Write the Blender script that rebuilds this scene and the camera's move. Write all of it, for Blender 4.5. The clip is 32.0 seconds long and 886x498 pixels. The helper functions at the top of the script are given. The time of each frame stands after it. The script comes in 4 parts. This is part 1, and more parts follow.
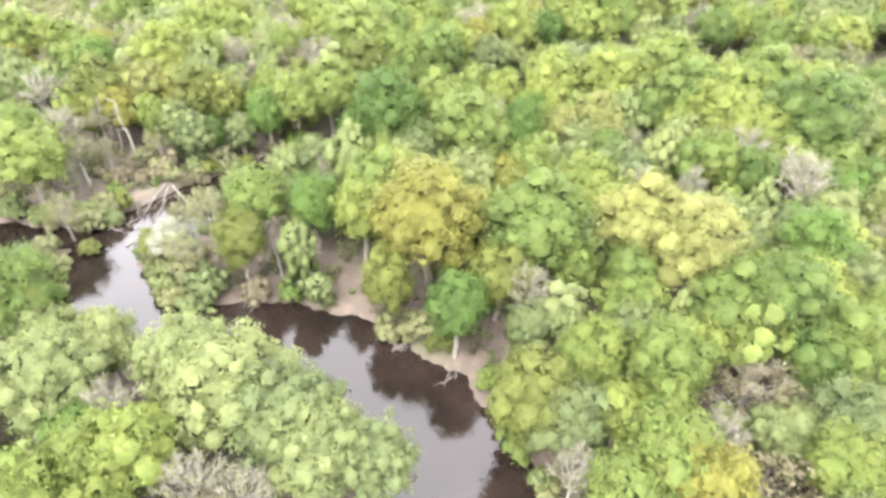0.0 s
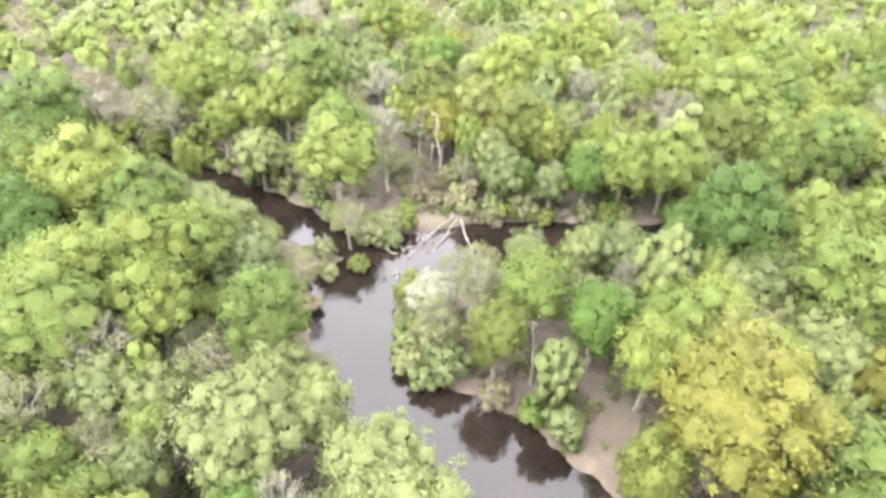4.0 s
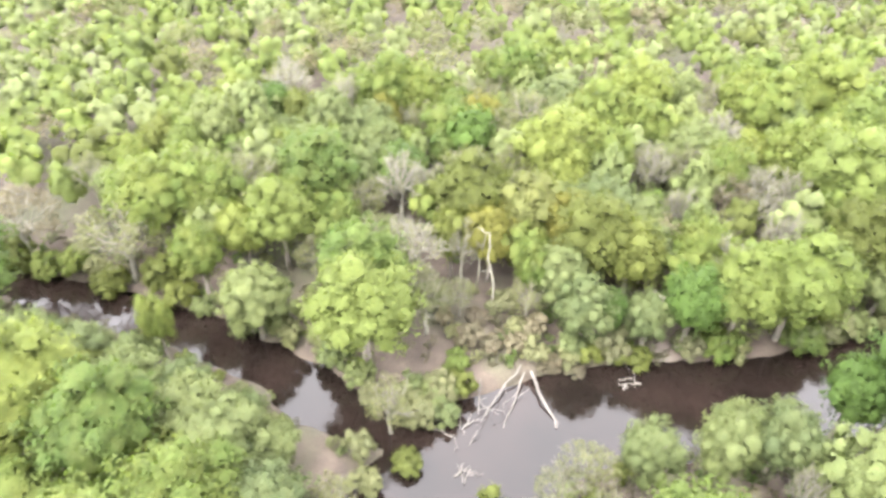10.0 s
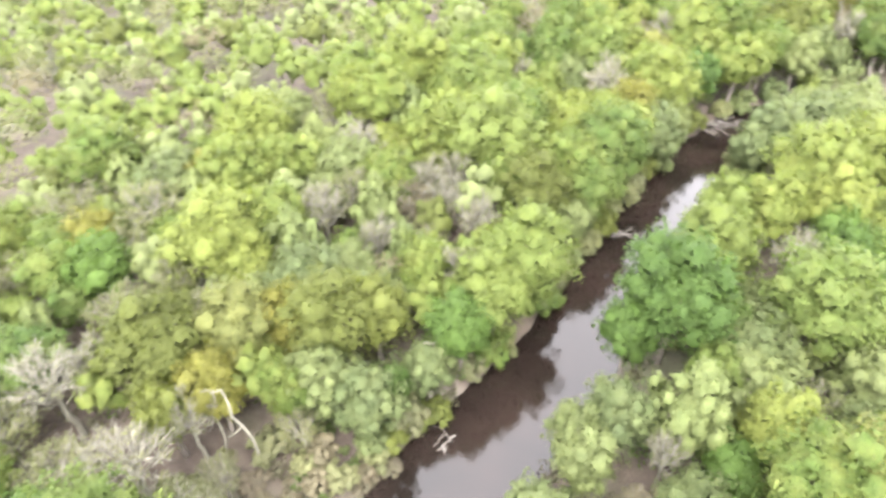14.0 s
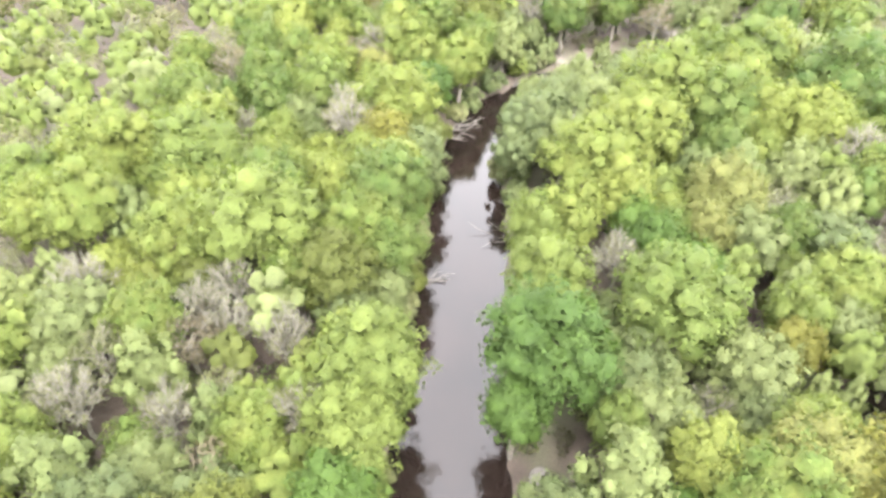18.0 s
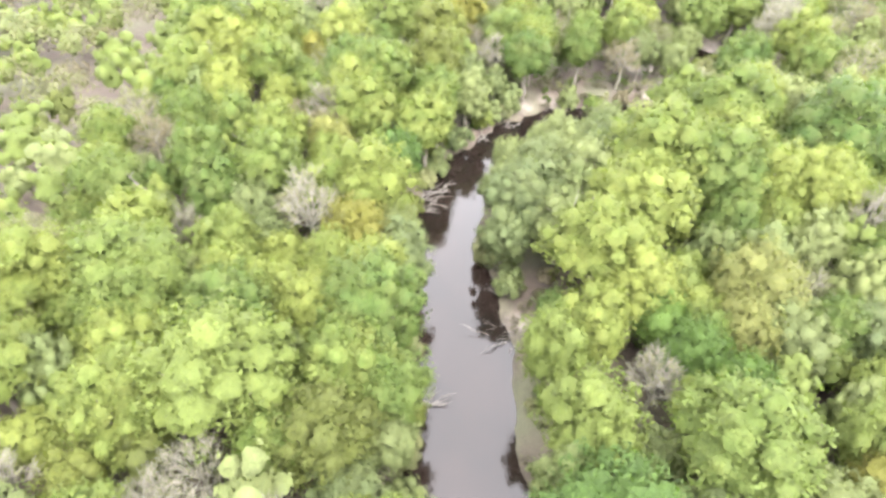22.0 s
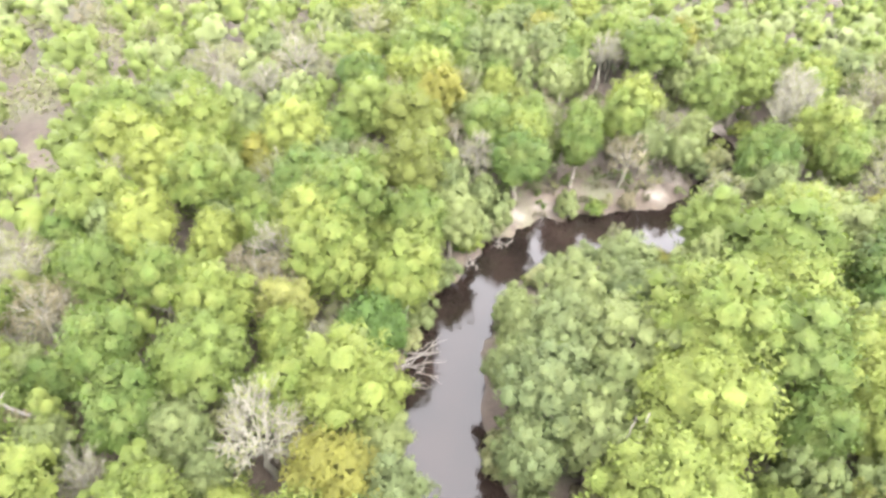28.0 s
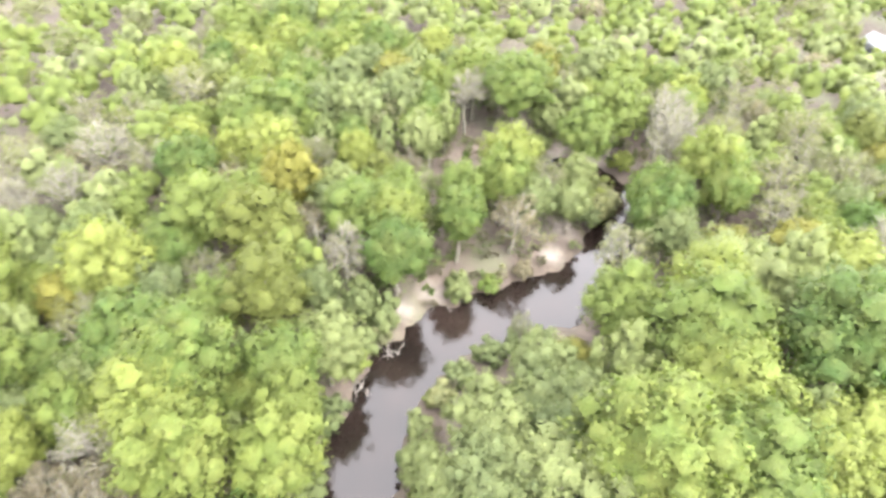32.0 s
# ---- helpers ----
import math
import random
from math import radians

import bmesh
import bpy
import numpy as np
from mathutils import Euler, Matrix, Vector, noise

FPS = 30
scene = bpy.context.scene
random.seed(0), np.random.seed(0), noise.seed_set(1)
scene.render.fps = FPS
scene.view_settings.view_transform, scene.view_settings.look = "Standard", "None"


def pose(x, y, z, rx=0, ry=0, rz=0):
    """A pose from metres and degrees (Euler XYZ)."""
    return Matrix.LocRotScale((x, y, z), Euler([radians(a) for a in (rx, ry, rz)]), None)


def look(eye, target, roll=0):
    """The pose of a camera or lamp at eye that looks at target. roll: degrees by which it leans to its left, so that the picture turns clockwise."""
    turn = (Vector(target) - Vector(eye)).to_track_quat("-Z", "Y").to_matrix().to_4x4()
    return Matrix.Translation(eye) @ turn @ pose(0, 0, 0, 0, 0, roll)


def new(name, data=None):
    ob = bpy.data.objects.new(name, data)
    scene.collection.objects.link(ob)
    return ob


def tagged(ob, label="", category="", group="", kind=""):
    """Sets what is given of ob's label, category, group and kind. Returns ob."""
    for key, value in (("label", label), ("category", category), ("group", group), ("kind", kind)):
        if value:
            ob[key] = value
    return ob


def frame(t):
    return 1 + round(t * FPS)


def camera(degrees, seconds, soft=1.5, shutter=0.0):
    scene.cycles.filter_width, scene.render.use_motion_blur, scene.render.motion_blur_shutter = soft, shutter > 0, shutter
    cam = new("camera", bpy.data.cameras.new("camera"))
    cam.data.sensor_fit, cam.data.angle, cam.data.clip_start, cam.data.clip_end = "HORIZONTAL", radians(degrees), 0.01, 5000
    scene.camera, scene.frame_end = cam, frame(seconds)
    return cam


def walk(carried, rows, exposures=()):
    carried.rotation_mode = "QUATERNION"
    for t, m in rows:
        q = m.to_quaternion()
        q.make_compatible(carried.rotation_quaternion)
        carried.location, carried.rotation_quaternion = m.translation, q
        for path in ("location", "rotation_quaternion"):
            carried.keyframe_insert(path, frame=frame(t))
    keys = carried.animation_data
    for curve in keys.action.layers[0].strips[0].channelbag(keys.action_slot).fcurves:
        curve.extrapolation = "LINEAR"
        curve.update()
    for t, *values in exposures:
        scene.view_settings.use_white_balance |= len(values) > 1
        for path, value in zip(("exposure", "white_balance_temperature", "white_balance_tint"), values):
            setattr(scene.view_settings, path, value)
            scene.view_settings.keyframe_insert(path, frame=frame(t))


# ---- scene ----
cam = camera(68.9, 32.0, soft=3.0, shutter=0.5)
PATH = [
    (0, (2.964, -0.247, 59.625), (2.914, 2.903, 57.158), 1.30),
    (0.5, (2.670, 2.701, 59.619), (2.432, 5.835, 57.143), 1.60),
    (1, (2.266, 5.704, 59.615), (1.646, 8.772, 57.123), 1.80),
    (1.5, (1.730, 8.661, 59.597), (0.790, 11.633, 57.089), 1.90),
    (2, (1.070, 11.476, 59.562), (-0.028, 14.388, 57.048), 2.10),
    (2.5, (0.233, 14.126, 59.502), (-0.977, 16.990, 56.986), 2.10),
    (3, (-0.861, 16.636, 59.426), (-2.241, 19.418, 56.906), 2.20),
    (3.5, (-2.301, 19.005, 59.315), (-3.845, 21.697, 56.791), 2.30),
    (5.5, (-9.556, 27.292, 58.139), (-11.342, 29.846, 55.629), 2.20),
    (6, (-11.528, 29.258, 58.024), (-13.364, 31.776, 55.516), 2.10),
    (6.5, (-13.566, 31.122, 57.977), (-15.446, 33.604, 55.465), 2.00),
    (7, (-15.678, 32.971, 57.938), (-17.608, 35.413, 55.422), 1.90),
    (7.5, (-17.807, 34.737, 57.919), (-19.781, 37.139, 55.401), 1.70),
    (8, (-19.971, 36.394, 57.912), (-21.955, 38.782, 55.390), 1.50),
    (8.5, (-22.213, 37.925, 57.903), (-24.147, 40.353, 55.381), 1.30),
    (9, (-24.536, 39.303, 57.889), (-26.344, 41.829, 55.369), 1.10),
    (9.5, (-26.863, 40.573, 57.886), (-28.537, 43.193, 55.370), 1.00),
    (10, (-29.182, 41.908, 57.838), (-30.682, 44.636, 55.326), 0.70),
    (10.5, (-31.361, 43.311, 57.784), (-32.605, 46.169, 55.276), 0.40),
    (11, (-33.394, 44.929, 57.691), (-34.308, 47.909, 55.185), -0.00),
    (11.5, (-35.252, 46.639, 57.629), (-35.870, 49.691, 55.119), -0.40),
    (12, (-36.830, 48.403, 57.624), (-37.248, 51.483, 55.106), -0.90),
    (12.5, (-38.106, 50.257, 57.706), (-38.380, 53.349, 55.184), -1.20),
    (13, (-39.176, 52.278, 57.808), (-39.266, 55.372, 55.274), -1.70),
    (13.5, (-40.076, 54.421, 57.923), (-39.858, 57.495, 55.371), -2.20),
    (14, (-40.790, 56.683, 58.014), (-40.148, 59.675, 55.438), -2.50),
    (14.5, (-41.464, 58.963, 58.088), (-40.514, 61.855, 55.492), -2.70),
    (16.5, (-42.592, 69.502, 58.015), (-40.726, 71.842, 55.361), -1.30),
    (17, (-42.507, 71.987, 58.007), (-40.519, 74.221, 55.351), -0.90),
    (17.5, (-42.180, 74.234, 58.020), (-40.136, 76.422, 55.368), -0.70),
    (18, (-41.590, 76.421, 58.070), (-39.500, 78.569, 55.420), -0.70),
    (18.5, (-40.819, 78.615, 58.159), (-38.701, 80.737, 55.511), -0.70),
    (19, (-40.039, 80.809, 58.274), (-37.899, 82.911, 55.626), -0.50),
    (19.5, (-39.142, 83.027, 58.395), (-36.992, 85.117, 55.749), -0.30),
    (20, (-38.110, 85.293, 58.531), (-35.956, 87.379, 55.883), -0.20),
    (20.5, (-37.042, 87.577, 58.660), (-34.848, 89.623, 56.014), 0.10),
    (21, (-35.952, 89.908, 58.781), (-33.662, 91.842, 56.133), 0.40),
    (21.5, (-34.831, 92.177, 58.903), (-32.467, 94.023, 56.257), 0.90),
    (22, (-33.652, 94.327, 59.049), (-31.250, 96.131, 56.409), 1.10),
    (22.5, (-32.298, 96.376, 59.228), (-29.873, 98.157, 56.594), 1.20),
    (23, (-30.867, 98.456, 59.414), (-28.407, 100.194, 56.782), 1.50),
    (23.5, (-29.372, 100.556, 59.621), (-26.874, 102.246, 56.991), 1.80),
    (24, (-27.773, 102.673, 59.836), (-25.251, 104.327, 57.208), 2.10),
    (24.5, (-26.062, 104.809, 60.069), (-23.514, 106.415, 57.437), 2.60),
    (25, (-24.409, 106.704, 60.236), (-21.837, 108.272, 57.606), 3.00),
    (25.5, (-22.693, 108.363, 60.347), (-20.107, 109.919, 57.721), 3.20),
    (27.5, (-15.167, 114.864, 60.832), (-12.579, 116.430, 58.216), 3.70),
    (28, (-13.259, 116.363, 60.891), (-10.643, 117.889, 58.277), 3.70),
    (28.5, (-11.300, 117.773, 60.967), (-8.626, 119.206, 58.359), 3.80),
    (29, (-9.234, 119.206, 61.070), (-6.526, 120.580, 58.468), 3.80),
    (29.5, (-7.036, 120.584, 61.169), (-4.304, 121.918, 58.569), 3.80),
    (30, (-4.735, 121.921, 61.263), (-1.985, 123.209, 58.660), 3.90),
    (30.5, (-2.418, 123.174, 61.333), (0.358, 124.414, 58.733), 3.90),
    (31, (0.001, 124.257, 61.348), (2.797, 125.451, 58.748), 3.80),
    (31.5, (2.501, 125.099, 61.324), (5.341, 126.197, 58.728), 3.90),
    (32, (4.992, 125.766, 61.303), (7.926, 126.614, 58.719), 3.80),
]
walk(cam, [(t, look(eye, target, roll)) for t, eye, target, roll in PATH])

# ---- light: bright high overcast, spring ----
world = bpy.data.worlds.new("overcast_sky")
scene.world = world
world.use_nodes = True
wn, wl = world.node_tree.nodes, world.node_tree.links
wn.clear()
sky = wn.new("ShaderNodeTexSky")
sky.sky_type, sky.sun_disc = "NISHITA", False
sky.sun_elevation, sky.sun_rotation = radians(55), radians(200)
sky.air_density, sky.dust_density, sky.ozone_density = 1.0, 4.0, 1.0
mute = wn.new("ShaderNodeHueSaturation")
mute.inputs["Saturation"].default_value = 0.18
veil = wn.new("ShaderNodeMix")
veil.data_type = "RGBA"
veil.inputs["Factor"].default_value = 0.6
veil.inputs["B"].default_value = (9.0, 8.7, 9.2, 1)
back = wn.new("ShaderNodeBackground")
back.inputs["Strength"].default_value = 0.13
wout = wn.new("ShaderNodeOutputWorld")
wl.new(sky.outputs["Color"], mute.inputs["Color"])
wl.new(mute.outputs["Color"], veil.inputs["A"])
wl.new(veil.outputs["Result"], back.inputs["Color"])
wl.new(back.outputs["Background"], wout.inputs["Surface"])
sun_data = bpy.data.lights.new("sun", "SUN")
sun_data.energy, sun_data.angle, sun_data.color = 0.6, radians(40), (1.0, 0.97, 0.92)
sun = new("sun", sun_data)
sun.matrix_world = look((0, 0, 200), (40, 75, 60))
scene.view_settings.exposure = 4.44


# ---- materials ----
def material(name, rough=0.8):
    m = bpy.data.materials.new(name)
    m.use_nodes = True
    nt = m.node_tree
    b = nt.nodes["Principled BSDF"]
    b.inputs["Roughness"].default_value = rough
    return m, nt, b


def noise_node(nt, scale, detail=3.0, coord="Object", rough=0.55):
    tc = nt.nodes.new("ShaderNodeNewGeometry" if coord == "Position" else "ShaderNodeTexCoord")
    n = nt.nodes.new("ShaderNodeTexNoise")
    n.inputs["Scale"].default_value, n.inputs["Detail"].default_value = scale, detail
    n.inputs["Roughness"].default_value = rough
    nt.links.new(tc.outputs[coord], n.inputs["Vector"])
    return n


def ramp(nt, source, stops):
    r = nt.nodes.new("ShaderNodeValToRGB")
    while len(r.color_ramp.elements) < len(stops):
        r.color_ramp.elements.new(0.5)
    for e, (p, c) in zip(r.color_ramp.elements, stops):
        e.position, e.color = p, (*c, 1)
    nt.links.new(source, r.inputs["Fac"])
    return r


def mix_colour(nt, fac, a, b, mode="MIX"):
    m = nt.nodes.new("ShaderNodeMix")
    m.data_type, m.blend_type = "RGBA", mode
    for socket, v in ((m.inputs["Factor"], fac), (m.inputs["A"], a), (m.inputs["B"], b)):
        if isinstance(v, (int, float)):
            socket.default_value = v
        elif isinstance(v, tuple):
            socket.default_value = (*v, 1)
        else:
            nt.links.new(v, socket)
    return m.outputs["Result"]


def leaf_material(name, base, second, through_light=0.5):
    """Leaves: two hues from tree to tree and clump to clump, leaf-sized grain and relief, and some light through the blade."""
    m, nt, b = material(name, 0.65)
    info = nt.nodes.new("ShaderNodeObjectInfo")
    geo = nt.nodes.new("ShaderNodeNewGeometry")
    clump = noise_node(nt, 0.45, 3.0, "Position")
    sprig = noise_node(nt, 1.6, 3.0, "Position", 0.6)
    fine = noise_node(nt, 5.5, 3.0, "Position", 0.65)
    tree_hue = mix_colour(nt, info.outputs["Random"], base, second)
    patch = ramp(nt, clump.outputs["Fac"], [(0.35, (0, 0, 0)), (0.68, (1, 1, 1))])
    hue = mix_colour(nt, patch.outputs["Color"], tree_hue, second)
    tree_tone = ramp(nt, info.outputs["Random"], [(0.0, (0.81, 0.83, 0.84)), (1.0, (1.12, 1.11, 1.10))])
    hue = mix_colour(nt, 1.0, hue, tree_tone.outputs["Color"], "MULTIPLY")
    lump = ramp(nt, sprig.outputs["Fac"], [(0.3, (0.88, 0.89, 0.88)), (0.7, (1.1, 1.08, 1.06))])
    hue = mix_colour(nt, 1.0, hue, lump.outputs["Color"], "MULTIPLY")
    grain = ramp(nt, fine.outputs["Fac"], [(0.3, (0.76, 0.78, 0.76)), (0.68, (1.12, 1.10, 1.07))])
    hue = mix_colour(nt, 1.0, hue, grain.outputs["Color"], "MULTIPLY")
    each = ramp(nt, geo.outputs["Random Per Island"], [(0.0, (0.87, 0.88, 0.87)), (1.0, (1.10, 1.09, 1.07))])
    hue = mix_colour(nt, 1.0, hue, each.outputs["Color"], "MULTIPLY")
    nt.links.new(hue, b.inputs["Base Color"])
    b.inputs["Specular IOR Level"].default_value = 0.2
    relief = nt.nodes.new("ShaderNodeBump")
    relief.inputs["Strength"].default_value, relief.inputs["Distance"].default_value = 0.6, 0.16
    cells = nt.nodes.new("ShaderNodeTexVoronoi")
    cells.inputs["Scale"].default_value = 3.2
    nt.links.new(geo.outputs["Position"], cells.inputs["Vector"])
    height = nt.nodes.new("ShaderNodeMath")
    height.operation = "SUBTRACT"
    nt.links.new(fine.outputs["Fac"], height.inputs[0])
    nt.links.new(cells.outputs["Distance"], height.inputs[1])
    nt.links.new(height.outputs["Value"], relief.inputs["Height"])
    nt.links.new(relief.outputs["Normal"], b.inputs["Normal"])
    glow = nt.nodes.new("ShaderNodeBsdfTranslucent")
    warm = mix_colour(nt, 1.0, hue, (1.05, 1.15, 0.75), "MULTIPLY")
    nt.links.new(warm, glow.inputs["Color"])
    both = nt.nodes.new("ShaderNodeMixShader")
    both.inputs["Fac"].default_value = through_light
    nt.links.new(b.outputs["BSDF"], both.inputs[1])
    nt.links.new(glow.outputs["BSDF"], both.inputs[2])
    nt.links.new(both.outputs["Shader"], nt.nodes["Material Output"].inputs["Surface"])
    return m


LEAF = {
    "green": leaf_material("leaf_green", (0.041, 0.075, 0.014), (0.068, 0.087, 0.020)),
    "lime": leaf_material("leaf_lime", (0.056, 0.088, 0.016), (0.090, 0.106, 0.024)),
    "gold": leaf_material("leaf_gold", (0.082, 0.082, 0.012), (0.088, 0.087, 0.017)),
    "cream": leaf_material("leaf_cream", (0.094, 0.102, 0.030), (0.105, 0.110, 0.033)),
    "sage": leaf_material("leaf_sage", (0.066, 0.087, 0.035), (0.084, 0.100, 0.038)),
    "mint": leaf_material("leaf_mint", (0.076, 0.099, 0.034), (0.093, 0.111, 0.040)),
    "deep": leaf_material("leaf_deep", (0.034, 0.064, 0.011), (0.044, 0.075, 0.013)),
    "olive": leaf_material("leaf_olive", (0.055, 0.065, 0.012), (0.065, 0.076, 0.016)),
    "pale": leaf_material("leaf_pale", (0.095, 0.096, 0.052), (0.092, 0.098, 0.043)),
    "tan": leaf_material("leaf_tan", (0.099, 0.077, 0.054), (0.092, 0.082, 0.052)),
    "bare": leaf_material("leaf_bud", (0.100, 0.098, 0.055), (0.094, 0.098, 0.046)),
    "white": leaf_material("leaf_blossom", (0.209, 0.203, 0.165), (0.150, 0.154, 0.110)),
    "brush": leaf_material("leaf_brush", (0.060, 0.060, 0.031), (0.078, 0.066, 0.048)),
}


def wood_material(name, dark, light, scale=1.2):
    m, nt, b = material(name, 0.85)
    streak = noise_node(nt, scale, 4.0)
    fine = noise_node(nt, scale * 9, 2.0)
    hue = ramp(nt, streak.outputs["Fac"], [(0.3, dark), (0.7, light)])
    grain = ramp(nt, fine.outputs["Fac"], [(0.3, (0.7, 0.7, 0.7)), (0.7, (1.2, 1.2, 1.2))])
    nt.links.new(mix_colour(nt, 1.0, hue.outputs["Color"], grain.outputs["Color"], "MULTIPLY"), b.inputs["Base Color"])
    bump = nt.nodes.new("ShaderNodeBump")
    bump.inputs["Strength"].default_value, bump.inputs["Distance"].default_value = 0.5, 0.03
    nt.links.new(fine.outputs["Fac"], bump.inputs["Height"])
    nt.links.new(bump.outputs["Normal"], b.inputs["Normal"])
    return m


BARK = wood_material("bark", (0.06, 0.05, 0.04), (0.13, 0.115, 0.095))
PALE_BARK = wood_material("pale_bark", (0.070, 0.066, 0.050), (0.125, 0.118, 0.088))
DRIFTWOOD = wood_material("bleached_wood", (0.050, 0.044, 0.038), (0.090, 0.081, 0.071))

# ground: brown leaf litter and moss under the trees, pale sand on the open banks
GROUND, gnt, gb = material("leaf_litter", 0.95)
big, mid, small = noise_node(gnt, 0.07, 3.0), noise_node(gnt, 0.6, 4.0), noise_node(gnt, 5.0, 3.0)
litter = ramp(gnt, mid.outputs["Fac"], [(0.25, (0.020, 0.014, 0.010)), (0.5, (0.033, 0.024, 0.017)), (0.75, (0.052, 0.040, 0.029))])
moss = ramp(gnt, big.outputs["Fac"], [(0.5, (0, 0, 0)), (0.66, (0.75, 0.75, 0.75))])
soil = mix_colour(gnt, moss.outputs["Color"], litter.outputs["Color"], (0.036, 0.040, 0.018))
attr = gnt.nodes.new("ShaderNodeAttribute")
attr.attribute_name = "sand"
sand_hue = ramp(gnt, mid.outputs["Fac"], [(0.3, (0.080, 0.068, 0.057)), (0.7, (0.140, 0.125, 0.108))])
soil = mix_colour(gnt, attr.outputs["Fac"], soil, sand_hue.outputs["Color"])
speck = ramp(gnt, small.outputs["Fac"], [(0.3, (0.6, 0.6, 0.6)), (0.7, (1.3, 1.28, 1.25))])
gnt.links.new(mix_colour(gnt, 1.0, soil, speck.outputs["Color"], "MULTIPLY"), gb.inputs["Base Color"])
gbump = gnt.nodes.new("ShaderNodeBump")
gbump.inputs["Strength"].default_value, gbump.inputs["Distance"].default_value = 0.8, 0.15
gnt.links.new(small.outputs["Fac"], gbump.inputs["Height"])
gnt.links.new(gbump.outputs["Normal"], gb.inputs["Normal"])

# water: black tea-stained river, nearly still
WATER, ant, ab = material("tannin_water", 0.06)
ab.inputs["IOR"].default_value = 1.333
silt = noise_node(ant, 0.12, 3.0)
tea = ramp(ant, silt.outputs["Fac"], [(0.35, (0.004, 0.003, 0.0025)), (0.7, (0.009, 0.006, 0.005))])
ant.links.new(tea.outputs["Color"], ab.inputs["Base Color"])
ripple = noise_node(ant, 1.6, 3.0)
wbump = ant.nodes.new("ShaderNodeBump")
wbump.inputs["Strength"].default_value, wbump.inputs["Distance"].default_value = 0.12, 0.05
ant.links.new(ripple.outputs["Fac"], wbump.inputs["Height"])
ant.links.new(wbump.outputs["Normal"], ab.inputs["Normal"])

# ---- the river's course: centre x, y and half width ----
MAIN = [(20.8, -39.0, 6.5), (16.9, -10.4, 6.5), (13.0, 13.0, 6.5), (7.2, 31.2, 7.2), (1.3, 44.2, 6.8), (-7.8, 52.6, 6.2), (-19.5, 57.2, 5.9), (-32.5, 57.2, 6.0), (-41.6, 62.4, 6.2), (-47.5, 70.2, 6.2), (-42.9, 79.3, 7.2), (-35.1, 88.4, 6.5), (-24.7, 95.5, 6.5), (-14.3, 104.0, 6.1), (-5.2, 112.5, 6.2), (3.9, 120.2, 6.5), (12.3, 127.4, 5.9), (20.8, 135.2, 5.2), (31.2, 141.1, 4.7), (44.2, 144.0, 3.9), (55.2, 141.8, 4.1), (64.0, 135.8, 4.5), (72.6, 126.0, 4.8), (84.2, 122.2, 4.2), (94.6, 122.2, 3.5), (101.8, 126.4, 3.0), (103.6, 134.2, 2.6), (99.6, 140.6, 2.0), (93.0, 146.5, 0.9)]
WEST = [(-42.9, 78.0, 3.9), (-57.2, 75.0, 3.3), (-70.2, 75.9, 3.3), (-83.2, 75.4, 3.3), (-96.2, 72.8, 3.4), (-109.2, 70.2, 2.9), (-124.8, 67.6, 1.6), (-143.0, 65.0, 0.7)]
POOL = [(65.0, 278.2, 3.2), (88.4, 273.0, 3.9), (106.6, 267.8, 4.5), (124.8, 258.7, 3.2)]
# open sand: x, y, radius
SANDS = [(-31.9, 99.8, 1.7), (60.4, 146.6, 1.6), (64.6, 144.0, 1.8), (87.1, 137.8, 2.0), (88.4, 133.9, 2.0), (85.2, 130.2, 2.1), (78.6, 130.6, 1.7), (103.4, 141.1, 2.1), (108.0, 135.8, 2.3), (107.6, 128.7, 2.3), (108.8, 123.2, 2.1), (14.2, 118.8, 1.5)]
# clearings with bare leaf litter: x, y, radius
CLEARINGS = [(-54.6, 95.5, 4.5), (-50.1, 93.6, 3.9), (-80.0, 49.4, 4.5), (26.0, 118.3, 2.9), (3.2, 163.2, 3.9), (11.1, 163.8, 2.9)]


def course(line, steps=14):
    """Points along a smooth line through the rows, with the half width."""
    p = np.array(line, float)
    p = np.vstack([2 * p[0] - p[1], p, 2 * p[-1] - p[-2]])
    out = []
    for i in range(1, len(p) - 2):
        a, b, c, d = p[i - 1:i + 3]
        for k in range(steps):
            t = k / steps
            out.append(0.5 * (2 * b + (c - a) * t + (2 * a - 5 * b + 4 * c - d) * t * t + (3 * b - a - 3 * c + d) * t ** 3))
    return np.array(out)


RIVER = np.vstack([course(MAIN), course(WEST), course(POOL)])


def shore(x, y):
    """Distance from the water's edge, negative over the water, for arrays of places."""
    x, y = np.asarray(x, float).ravel(), np.asarray(y, float).ravel()
    best = np.full(x.shape, 1e9)
    for cx, cy, w in RIVER:
        np.minimum(best, np.hypot(x - cx, y - cy) - w, out=best)
    return best


def wave(x, y, size, seed):
    """A smooth field from -1 to 1 made of a few crossing swells."""
    rng = np.random.default_rng(seed)
    total = np.zeros(np.shape(x))
    for _ in range(7):
        a, k, ph = rng.uniform(0, 6.283), rng.uniform(0.6, 1.7) / size, rng.uniform(0, 6.283)
        total = total + np.sin((x * np.cos(a) + y * np.sin(a)) * k * 6.283 + ph)
    return total / 3.2


